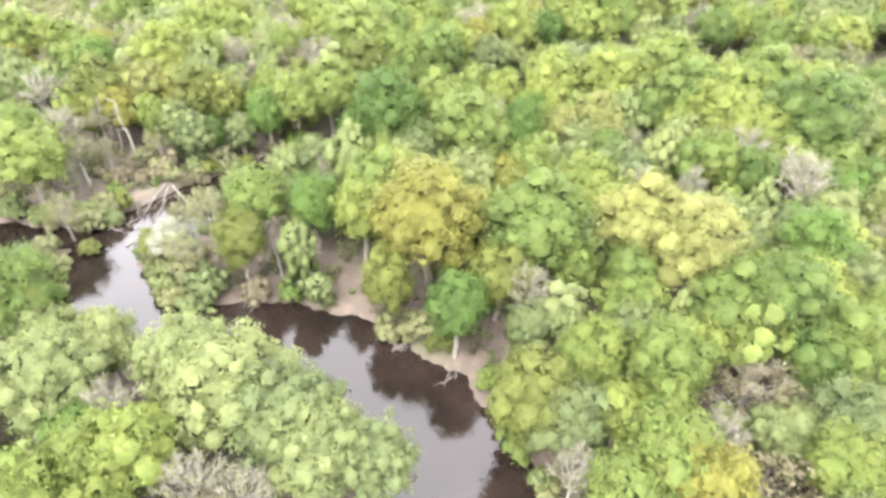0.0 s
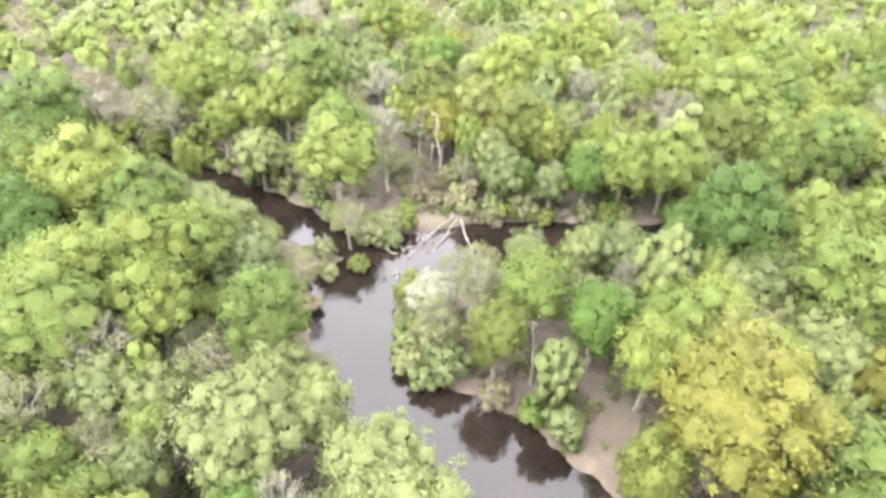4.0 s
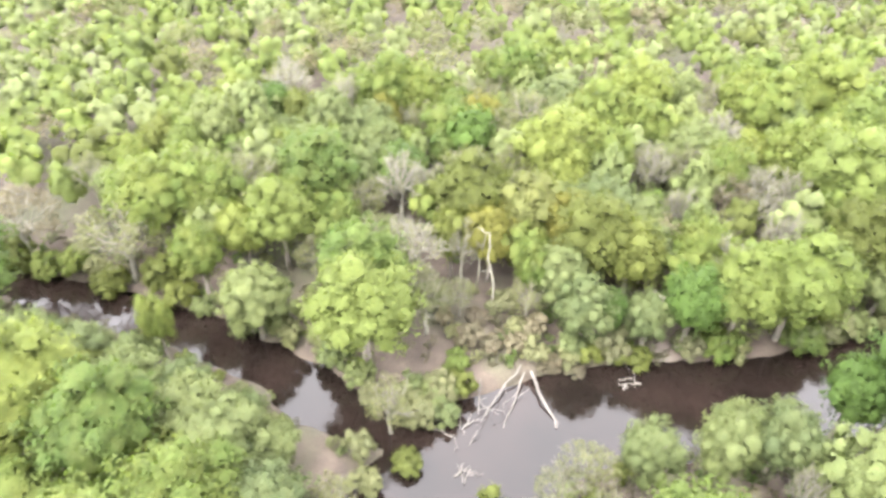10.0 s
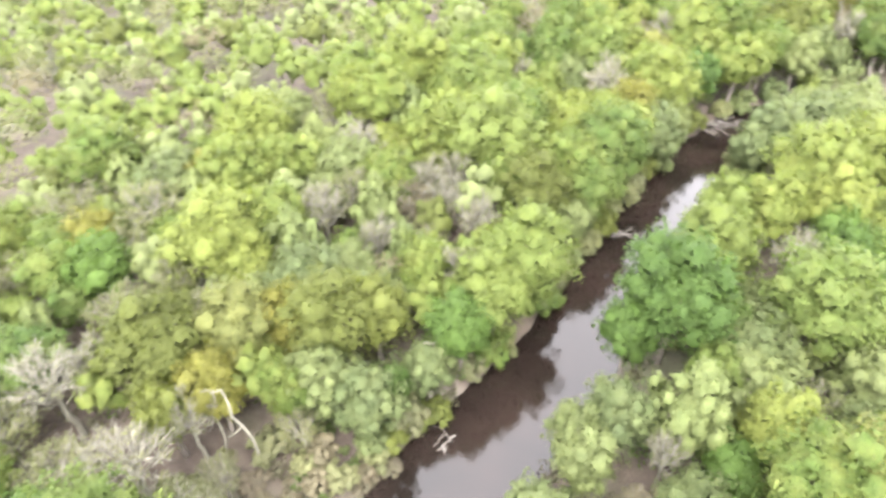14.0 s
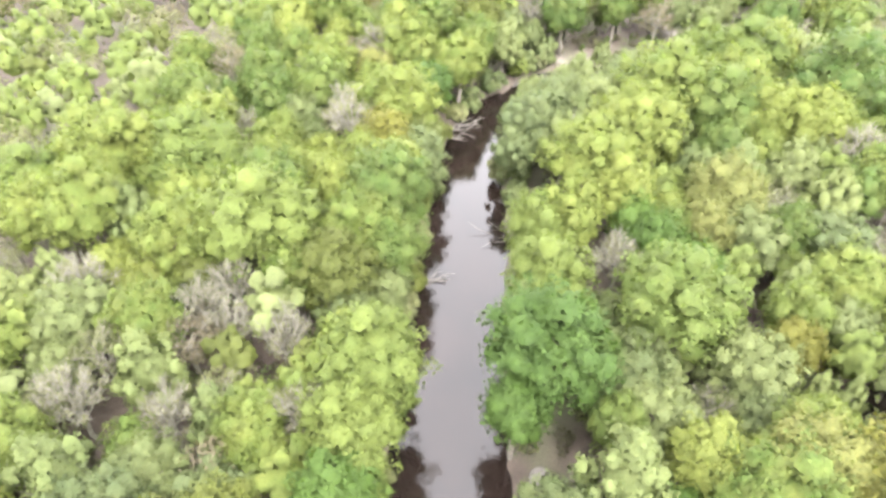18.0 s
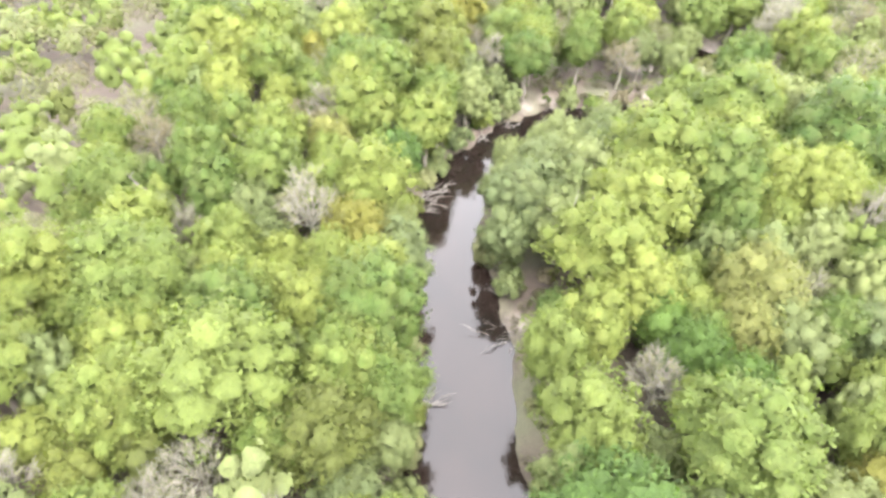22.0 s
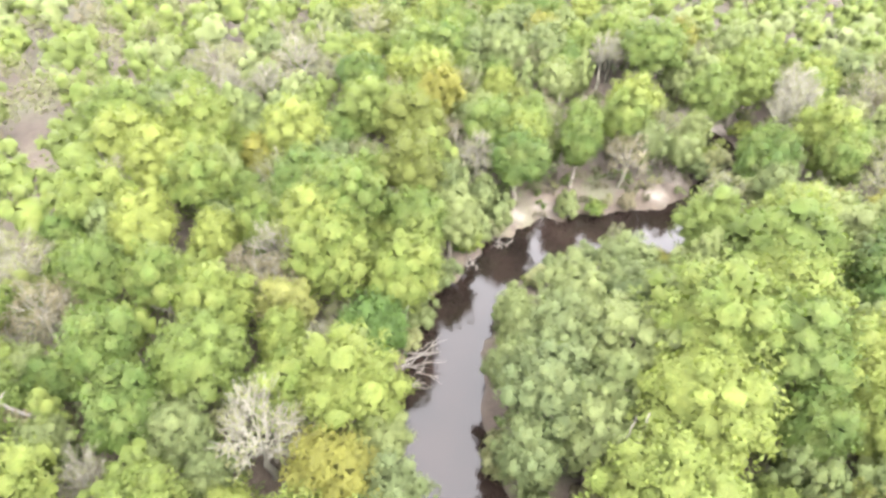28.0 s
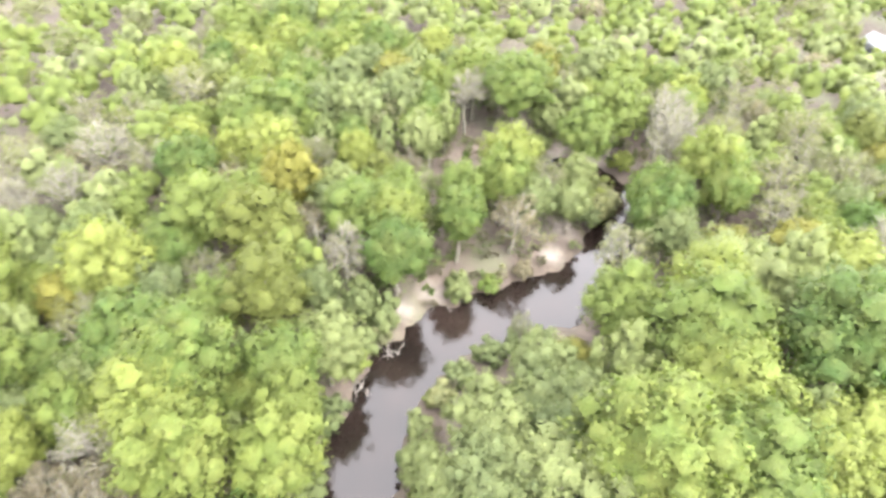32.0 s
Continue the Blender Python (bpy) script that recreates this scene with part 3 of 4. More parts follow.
PLAN.append(("lime", [(-19.8, 142.6, 5.1, 14.7), (-18.6, 157.0, 5.5, 15.1), (-9.2, 157.7, 4.9, 14.4), (-7.5, 143.0, 4.0, 13.3), (-5.2, 138.6, 3.6, 12.7), (-4.5, 133.2, 4.3, 13.7), (-3.2, 148.1, 4.0, 13.1), (-1.0, 132.3, 3.5, 12.6), (2.1, 136.8, 4.2, 13.4), (3.0, 131.7, 4.8, 14.3), (12.0, 147.2, 4.3, 13.5), (15.1, 160.3, 5.2, 14.8), (15.2, 142.6, 5.7, 15.5), (16.5, 152.0, 3.2, 12.2), (27.8, 155.3, 5.5, 15.1), (30.9, 159.9, 5.7, 15.6), (31.5, 147.3, 4.8, 14.2), (35.8, 160.3, 6.8, 16.9), (66.3, 150.2, 4.3, 13.5), (81.6, 139.4, 4.7, 14.2), (86.5, 139.9, 5.3, 15.1), (0.7, 179.8, 4.0, 13.1), (14.4, 168.9, 4.3, 13.5), (19.2, 185.2, 4.9, 14.4)]))
PLAN.append(("lime", [(19.6, 177.2, 4.7, 14.0), (23.8, 169.8, 3.6, 12.6), (28.7, 167.7, 3.6, 12.6), (28.9, 184.5, 5.6, 15.3), (29.0, 178.0, 5.3, 15.1), (29.9, 192.4, 5.6, 15.3), (33.9, 183.7, 4.2, 13.4), (38.9, 189.2, 6.0, 15.9), (45.2, 176.4, 5.7, 15.6), (75.1, 173.0, 5.1, 14.6)]))
PLAN.append(("gold", [(25.7, 31.3, 4.5, 14.0), (0.1, 66.0, 8.2, 18.9), (-46.8, 106.0, 4.0, 13.1), (7.3, 137.9, 4.5, 13.9), (68.8, 166.5, 4.4, 14.8)]))
PLAN.append(("cream", [(32.1, 62.8, 6.9, 17.0), (26.8, 67.5, 6.6, 16.8), (-3.0, 74.6, 5.4, 15.9), (20.9, 96.3, 3.9, 13.1), (26.4, 97.4, 5.4, 15.4), (-51.9, 105.8, 4.8, 14.3), (20.0, 155.0, 3.5, 12.6)]))
PLAN.append(("lime", [(23.0, 33.8, 4.9, 14.4), (-48.0, 98.0, 2.7, 11.4), (18.5, 106.7, 5.1, 14.7), (91.9, 108.7, 4.5, 13.9), (96.7, 111.7, 5.6, 15.3)]))
PLAN.append(("pale", [(-47.3, 95.4, 2.6, 7.4), (-54.6, 92.4, 2.4, 6.4), (-42.2, 97.6, 2.6, 8.0)]))
PLAN.append(("sage", [(-93.5, 57.2, 5.3, 11.0), (-89.3, 60.6, 4.8, 9.8), (-85.5, 64.2, 3.9, 7.6), (-76.7, 63.0, 4.4, 8.9), (-68.6, 63.6, 4.2, 9.0), (-63.6, 62.4, 4.7, 9.8), (-56.0, 59.0, 4.7, 10.4), (-52.5, 37.6, 4.2, 10.4), (-47.1, 39.9, 4.0, 10.3), (-41.2, 48.6, 4.3, 10.5), (-37.2, 41.1, 6.4, 12.9), (-33.8, 47.2, 4.2, 11.2), (-24.3, 44.9, 5.9, 12.2), (-19.0, 41.0, 7.0, 13.5), (-12.6, 38.1, 6.4, 12.9), (-8.8, 34.7, 5.6, 12.1), (-3.5, 34.3, 4.5, 11.7), (15.2, 39.8, 4.7, 11.1), (30.2, 40.6, 2.0, 7.9), (35.6, 38.1, 4.4, 10.8), (46.8, 44.3, 3.5, 9.8), (52.3, 61.9, 4.9, 11.3), (-74.1, 78.7, 4.7, 10.9), (-73.0, 66.2, 3.3, 6.8), (-81.0, 66.8, 3.0, 6.2), (-66.0, 66.8, 2.8, 6.2), (-60.4, 65.6, 3.0, 6.6)]))
PLAN.append(("sage", [(-40.4, 95.8, 3.9, 10.3), (-28.9, 81.0, 3.2, 9.9), (-23.0, 84.6, 3.4, 10.3), (-22.2, 87.4, 3.4, 10.1), (-18.5, 87.4, 4.0, 11.1), (-4.9, 87.5, 4.5, 10.8), (-2.5, 91.5, 5.1, 11.3), (1.8, 80.1, 3.6, 9.8), (3.2, 97.1, 3.2, 9.5), (9.0, 87.8, 2.7, 8.8), (17.8, 79.3, 3.8, 10.0), (23.7, 92.3, 5.2, 11.6), (28.3, 84.9, 5.3, 11.7), (40.7, 73.6, 4.3, 10.5), (56.3, 75.5, 4.5, 10.9), (-83.2, 116.6, 4.5, 10.9), (-44.7, 99.5, 4.5, 10.9), (-37.3, 107.6, 4.3, 10.7), (-33.9, 98.9, 3.2, 9.4), (-16.4, 116.9, 3.9, 10.1), (-10.4, 118.0, 3.5, 9.8), (-3.1, 98.4, 3.9, 10.1), (20.4, 125.3, 3.9, 10.8), (25.7, 120.5, 4.9, 11.3)]))
PLAN.append(("sage", [(27.2, 126.5, 6.0, 12.3), (34.8, 128.4, 5.1, 11.3), (37.7, 121.9, 6.2, 12.7), (37.8, 126.4, 4.2, 10.4), (38.4, 129.9, 4.2, 10.4), (44.2, 123.1, 4.5, 10.9), (45.8, 119.9, 4.8, 11.1), (46.9, 125.7, 4.3, 10.7), (50.7, 123.2, 3.1, 9.4), (51.5, 127.3, 4.3, 10.5), (73.3, 107.8, 6.8, 13.3), (81.0, 115.8, 4.4, 11.4), (84.2, 129.7, 3.5, 9.8), (90.9, 130.0, 3.4, 9.5), (-61.5, 138.3, 5.1, 11.4), (-40.6, 131.7, 3.6, 9.8), (-37.3, 135.3, 5.1, 11.4), (-9.8, 150.8, 4.0, 10.3), (-4.2, 162.1, 3.2, 9.4), (2.3, 147.8, 3.1, 9.4), (8.2, 133.1, 5.2, 11.6), (14.3, 138.1, 3.5, 9.8), (29.0, 131.8, 3.1, 9.9), (34.8, 133.6, 3.2, 10.0)]))
PLAN.append(("sage", [(36.8, 135.5, 2.5, 9.0), (42.2, 130.3, 4.8, 11.2), (45.9, 149.8, 4.8, 11.2), (54.2, 155.1, 3.2, 9.5), (54.9, 150.2, 2.5, 8.6), (59.1, 159.8, 2.7, 8.8), (72.8, 147.3, 1.4, 7.4), (81.1, 151.1, 1.7, 7.9), (107.9, 137.9, 3.6, 9.9), (27.3, 173.0, 3.8, 10.0), (45.4, 184.3, 3.8, 10.0), (41.6, 202.0, 4.5, 10.8)]))
PLAN.append(("mint", [(-16.8, 65.1, 3.8, 12.1), (-12.7, 85.3, 5.6, 14.8), (7.7, 78.0, 2.5, 10.1), (9.2, 75.7, 2.5, 10.3), (35.2, 88.0, 4.9, 13.8), (44.5, 93.6, 3.4, 11.6), (-45.5, 117.8, 5.3, 14.4), (-34.7, 123.8, 4.7, 13.4), (-32.9, 114.4, 4.0, 12.5), (-5.1, 102.6, 4.3, 13.9), (29.5, 102.2, 4.0, 12.5), (29.9, 121.2, 5.1, 14.2), (30.9, 98.3, 5.5, 14.7), (31.1, 104.5, 3.5, 11.8), (36.3, 110.1, 4.7, 13.5), (48.6, 114.5, 4.9, 13.9), (52.0, 101.4, 4.8, 13.8), (54.3, 119.0, 4.9, 13.9), (75.7, 100.5, 5.9, 15.3), (-25.9, 146.8, 4.5, 13.4), (18.9, 144.8, 4.4, 13.1), (33.4, 153.3, 2.1, 9.6), (41.1, 156.5, 3.2, 11.4), (17.2, 180.8, 4.3, 12.9)]))
PLAN.append(("mint", [(19.2, 162.6, 2.1, 9.6), (34.1, 179.8, 4.0, 12.6), (44.7, 188.6, 5.1, 14.0), (72.7, 166.5, 2.0, 9.9), (83.5, 169.1, 3.2, 11.3)]))
PLAN.append(("deep", [(-80.2, 45.8, 5.9, 15.7), (3.9, 53.8, 4.3, 13.5), (48.2, 64.7, 5.3, 15.0), (-37.6, 96.9, 1.7, 10.0), (-15.9, 72.5, 4.5, 13.9), (-13.1, 96.3, 3.6, 13.5), (-8.2, 97.2, 6.6, 18.2), (13.5, 94.0, 3.6, 12.7), (-30.0, 101.3, 3.9, 13.0), (14.3, 99.1, 4.0, 13.3), (16.4, 103.4, 3.5, 12.5), (22.6, 145.3, 4.4, 13.8)]))
PLAN.append(("olive", [(-4.7, 59.1, 3.6, 12.7), (11.4, 41.5, 4.7, 14.2), (-24.2, 65.5, 3.8, 12.9), (-60.3, 104.7, 5.5, 15.2), (-59.0, 98.2, 2.9, 11.6), (-42.6, 104.4, 5.6, 15.3), (-38.0, 104.7, 4.3, 13.5), (-14.7, 120.8, 5.1, 14.7), (48.5, 158.5, 5.3, 15.1), (57.6, 164.3, 5.9, 15.7)]))
PLAN.append(("pale", [(-51.7, 63.6, 2.6, 8.5), (-51.4, 46.9, 3.4, 9.0), (-46.4, 45.8, 4.4, 10.0), (-38.5, 52.3, 2.2, 8.1), (-21.1, 35.9, 3.0, 8.6), (13.1, 44.5, 2.5, 7.9), (-94.9, 77.9, 6.4, 12.1), (-73.2, 88.7, 3.0, 8.5), (-68.2, 95.2, 4.0, 9.6), (-53.4, 75.1, 3.0, 9.1), (-34.7, 73.8, 2.9, 8.8), (-33.1, 77.4, 2.9, 8.8), (-32.0, 65.3, 3.5, 9.1), (-0.4, 84.4, 3.5, 9.0), (106.2, 96.5, 5.5, 11.2), (-74.0, 100.5, 3.9, 9.5), (-43.9, 127.3, 4.0, 9.8), (-30.7, 117.1, 3.6, 9.2), (75.3, 121.0, 5.1, 11.7), (90.0, 101.1, 5.1, 10.8), (99.6, 100.8, 5.2, 10.9), (-72.2, 138.6, 4.3, 9.9), (7.9, 150.7, 3.5, 9.1), (10.8, 151.5, 3.1, 8.6)]))
PLAN.append(("pale", [(23.8, 151.2, 3.0, 8.5), (40.6, 160.0, 3.1, 8.6), (58.5, 131.0, 1.6, 7.2), (-29.1, 167.1, 4.0, 9.6), (8.5, 185.4, 4.8, 10.5), (50.8, 168.3, 3.9, 9.5), (63.7, 178.9, 3.5, 9.1), (57.2, 205.4, 5.9, 11.7), (62.4, 205.0, 4.7, 10.4), (74.5, 205.5, 4.9, 10.7), (76.0, 197.2, 5.3, 11.1)]))
PLAN.append(("bare", [(-19.1, 30.3, 3.4, 11.6), (-55.2, 39.8, 4.7, 12.9), (-28.7, 37.7, 3.4, 11.6), (12.6, 56.7, 3.4, 11.4), (15.0, 34.1, 2.7, 10.8), (-56.8, 97.1, 2.9, 10.9), (-16.5, 82.9, 2.0, 9.9), (37.4, 80.2, 2.9, 11.1), (53.2, 81.4, 5.7, 14.0), (-69.3, 103.5, 4.7, 13.0), (-66.0, 105.6, 3.5, 11.6), (-41.3, 125.6, 3.5, 11.7), (-36.0, 117.8, 3.2, 10.6), (-27.9, 109.9, 3.4, 11.6), (-27.3, 127.9, 3.6, 11.8), (-26.0, 123.6, 3.4, 10.8), (-23.3, 127.9, 3.5, 11.7), (-23.0, 118.4, 3.2, 11.3), (9.5, 100.8, 3.6, 11.8), (100.6, 117.5, 4.2, 13.1), (105.0, 117.1, 5.2, 13.5), (110.6, 118.8, 5.5, 13.8), (-34.7, 139.0, 3.9, 12.1), (-4.2, 155.3, 2.9, 10.9)]))
PLAN.append(("bare", [(7.5, 146.0, 5.1, 13.4), (26.7, 162.0, 4.8, 13.0)]))
PLAN.append(("tan", [(-47.6, 58.0, 1.6, 8.3), (34.3, 43.7, 4.7, 11.2), (-109.3, 74.2, 6.2, 12.7), (-20.7, 79.4, 2.3, 8.8), (-30.2, 125.5, 4.0, 10.5), (22.1, 159.2, 4.9, 11.4), (75.8, 136.2, 4.0, 10.5), (8.7, 176.0, 3.2, 9.8)]))
PLAN.append(("white", [(-35.1, 69.0, 3.5, 7.4)]))

planted = []
for hue, rows in PLAN:
    for x, y, r, h in rows:
        plant(hue, x, y, r, h)
        planted.append((x, y, r))

# trees between and beyond the ones above
HUES = ["lime"] * 25 + ["green"] * 17 + ["sage"] * 19 + ["mint"] * 11 + ["pale"] * 12 + ["bare"] * 6 + ["olive"] * 4 + ["tan"] * 3 + ["gold"] * 3 + ["deep"] * 2
grow = random.Random(11)
taken = [np.array([p[0] for p in planted]), np.array([p[1] for p in planted]), np.array([p[2] for p in planted])]


def free(x, y, r, gap):
    return bool(np.all(np.hypot(taken[0] - x, taken[1] - y) > gap * (taken[2] + r)))


def take(x, y, r):
    for k, v in enumerate((x, y, r)):
        taken[k] = np.append(taken[k], v)


def clear(x, y):
    return any((x - a) ** 2 + (y - b) ** 2 < c * c for a, b, c in CLEARINGS) or any((x - a) ** 2 + (y - b) ** 2 < 0.8 * c * c for a, b, c in SANDS)


def near_path(x, y):
    """The stretch of forest along the river's bends, where single trees are told apart."""
    return -112 < x < 125 and 12 < y < 205 and y > -0.9 * x - 95 and y > 0.75 * x - 28 and y < 0.55 * x + 178


places = [(grow.uniform(-125, 135), grow.uniform(15, 215)) for _ in range(15000)]
dists = shore([p[0] for p in places], [p[1] for p in places])
count = 0
for (x, y), d in zip(places, dists):
    r = grow.uniform(3.0, 5.4)
    if d < 6.5 or not near_path(x, y) or clear(x, y) or not free(x, y, r, 0.53) or count >= 520:
        continue
    hue = grow.choice(HUES)
    h = min(18.0, 6.5 + 1.2 * r + grow.uniform(-1.5, 1.5))
    if d < 20:
        c = RIVER[np.hypot(RIVER[:, 0] - x, RIVER[:, 1] - y).argmin()]
        if not beyond(c[0], c[1], x - c[0], y - c[1]):
            if d < 9:
                continue
            h = min(h, 1.5 + 0.55 * d)
            r = min(r, 0.55 * h)
    plant(hue, x, y, r, h, True)
    take(x, y, r)
    count += 1

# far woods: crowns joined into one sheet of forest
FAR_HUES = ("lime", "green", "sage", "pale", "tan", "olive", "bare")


def far_crown(rng, n, each, size, thin=False):
    """A crown of the wider woods: leaf masses under sprays, or sprays alone on a thinly leaved tree."""
    lobes = np.vstack([dome(rng, n, 0.74, 1.0, -0.05), [(0, 0, 0)]]) + (0, 0, 1.58)
    radii = np.append(rng.uniform(0.17, 0.34, n), 0.6)
    if thin:
        return leaves(rng, lobes, radii, np.full(n + 1, each), size, 0.3)
    counts = np.append(np.full(n, each), each * 4)
    return join([clumps(rng, lobes, radii), leaves(rng, lobes, radii, counts, size, 0.4, 0.70, (0.68, 1.3))])


FN = {h: [] for h in FAR_HUES}


def rounded(v):
    """Normals of a crown that bulges up and out."""
    k = v - (0, 0, 1.1)
    k = k / (np.linalg.norm(k, axis=1)[:, None] + 1e-6) + (0, 0, 0.12)
    return k / np.linalg.norm(k, axis=1)[:, None]


frng = np.random.default_rng(21)
far_stock = [far_crown(frng, 13, 22, 0.048) for _ in range(9)] + [far_crown(frng, 6, 12, 0.062) for _ in range(6)]
thin_stock = [far_crown(frng, 16, 34, 0.046, True) for _ in range(5)]
far_parts = {h: ([], [], [0]) for h in FAR_HUES}
spots = [(grow.uniform(-300, 330), grow.uniform(-40, 370)) for _ in range(30000)]
far_d = shore([p[0] for p in spots], [p[1] for p in spots])
VIEW = [(-45, 20), (-80, 18), (-235, 75), (-245, 115), (-180, 255), (0, 290), (70, 305), (135, 295), (230, 215), (255, 50), (190, 40), (55, 60), (55, 20)]


def in_view(x, y):
    inside = False
    for (ax, ay), (bx, by) in zip(VIEW, VIEW[1:] + VIEW[:1]):
        if (ay > y) != (by > y) and x < (bx - ax) * (y - ay) / (by - ay) + ax:
            inside = not inside
    return inside


def by_house(x, y):
    """The yard of the house and the open strip in front of it."""
    a, b = -0.95 * (x - 181) + 0.31 * (y - 71), 0.31 * (x - 181) + 0.95 * (y - 71)
    return -7 < a < 22 and abs(b) < 7


far_count = 0
for (x, y), d in zip(spots, far_d):
    r = grow.uniform(2.5, 4.6) if near_path(x, y) else grow.uniform(3.3, 5.4)
    if d < (7 if near_path(x, y) else 3) or not in_view(x, y) or clear(x, y) or by_house(x, y) or not free(x, y, r, 0.50) or far_count >= 4000:
        continue
    if d < 14 and near_path(x, y):
        c = RIVER[np.hypot(RIVER[:, 0] - x, RIVER[:, 1] - y).argmin()]
        if not beyond(c[0], c[1], x - c[0], y - c[1]):
            continue
    # weights lean to sage and pale: real tree hues that also imitate haze
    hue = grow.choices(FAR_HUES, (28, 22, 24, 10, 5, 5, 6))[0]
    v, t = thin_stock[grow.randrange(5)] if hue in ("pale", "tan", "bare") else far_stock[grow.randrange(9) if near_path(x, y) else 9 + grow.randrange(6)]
    h = 7.0 + 1.25 * r + grow.uniform(-1.5, 1.5)
    a = grow.uniform(0, 6.283)
    rot = np.array([[math.cos(a), -math.sin(a), 0], [math.sin(a), math.cos(a), 0], [0, 0, 1]])
    V, T, N = far_parts[hue]
    V.append((v @ rot.T) * (r, r, h / 2.6) + (x, y, 1.2))
    FN[hue].append(rounded(v) @ rot.T)
    T.append(t + N[0])
    N[0] += len(v)
    take(x, y, r)
    far_count += 1
far_root = tagged(new("far_woods"), "mixed green spring forest to the distance, hues paled for haze", "forest", kind="stuff")
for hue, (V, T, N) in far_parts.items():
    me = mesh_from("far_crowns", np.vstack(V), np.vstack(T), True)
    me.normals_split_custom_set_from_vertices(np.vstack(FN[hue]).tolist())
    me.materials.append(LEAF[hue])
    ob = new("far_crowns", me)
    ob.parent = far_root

# undergrowth: low clumps of brush, saplings and ferns between the stems
urng = np.random.default_rng(31)
ux, uy = urng.uniform(-112, 125, 11000), urng.uniform(18, 190, 11000)
ud = shore(ux, uy)
uz = ground_height(ux, uy)[0]
brush_parts = {h: ([], [], [0]) for h in ("brush", "sage", "green", "bare")}
made = 0
for x, y, d, z in zip(ux, uy, ud, uz):
    if d < 0.5 or not near_path(x, y) or (d > 9 and urng.random() < 0.45) or (clear(x, y) and urng.random() < 0.6) or made > 2300:
        continue
    hue = ("brush", "sage", "green", "bare")[urng.choice(4, p=(0.45, 0.25, 0.18, 0.12))]
    r = urng.uniform(0.8, 1.9) * (0.7 if d < 4 else 1)
    n = 4
    c = urng.normal(0, 0.5, (n, 3)) * (r, r, 0.4 * r) + (0, 0, 0.7 * r)
    q = leaves(urng, c, urng.uniform(0.35, 0.6, n) * r, np.full(n, 26), 0.17, 0.4)
    V, Q, N = brush_parts[hue]
    V.append(q[0] + (x, y, z))
    Q.append(q[1] + N[0])
    N[0] += len(q[0])
    made += 1
brush_root = tagged(new("undergrowth"), "low brown and green brush on the forest floor", "undergrowth", kind="stuff")
for hue, (V, Q, N) in brush_parts.items():
    me = mesh_from("brush_layer", np.vstack(V), np.vstack(Q), True)
    me.materials.append(LEAF[hue])
    new("brush_layer", me).parent = brush_root


# ---- bushes along the water ----
def build_bush(seed):
    rng = np.random.default_rng(seed)
    n = 23
    lobes = np.vstack([dome(rng, n - 1, 0.72, 0.9, -0.25), [(0, 0, 0)]]) + (0, 0, 0.45)
    radii = np.append(rng.uniform(0.16, 0.34, n - 1), 0.5)
    quad = join([clumps(rng, lobes, radii), leaves(rng, lobes, radii, np.full(n, 40), 0.034, 0.4, 0.82, (0.8, 1.25))])
    crown = foliage("foliage", quad, lobes, (0, 0, 0.1))
    stems = [tube(bent(rng, rng.normal(0, 0.12, 3) * (1, 1, 0) + (0, 0, -0.15), c, 4, 0.08), np.linspace(0.03, 0.012, 4), 4) for c in lobes[::3]]
    wood = mesh_from("stems", *join(stems), True)
    for me in (crown, wood):
        me.materials.append(BARK)
    return wood, crown


BUSHES = [build_bush(700 + i) for i in range(6)]
BUSH_LABEL = {
    "sage": "grey-green willow bush overhanging the water's edge",
    "pale": "pale yellow-green bush on the river bank",
    "lime": "bright green bush on the river bank",
    "olive": "olive-green bush leaning over dark water",
    "brush": "low dry brown brush on the bare bank",
    "tan": "dry tan bush on the bare river bank",
    "green": "fresh green bush at the foot of the bank",
    "bare": "grey twiggy bush with few leaves on the bank",
}


def bush(hue, x, y, r, h):
    z = max(0.0, float(ground_height([x], [y])[0][0]))
    root = tagged(new("riverside_bush"), BUSH_LABEL[hue], "bush", "bushes along the river")
    root.matrix_world = Matrix.Translation((x, y, z - 0.1)) @ Matrix.Rotation(pick.uniform(0, 6.283), 4, "Z") @ Matrix.Diagonal((r, r, h / 1.35, 1))
    wood, crown = BUSHES[pick.randrange(len(BUSHES))]
    for part_name, me, mat in (("woody_base", wood, PALE_BARK), ("foliage", crown, LEAF[hue])):
        ob = new(part_name, me)
        ob.parent = root
        ob.material_slots[0].link = "OBJECT"
        ob.material_slots[0].material = mat


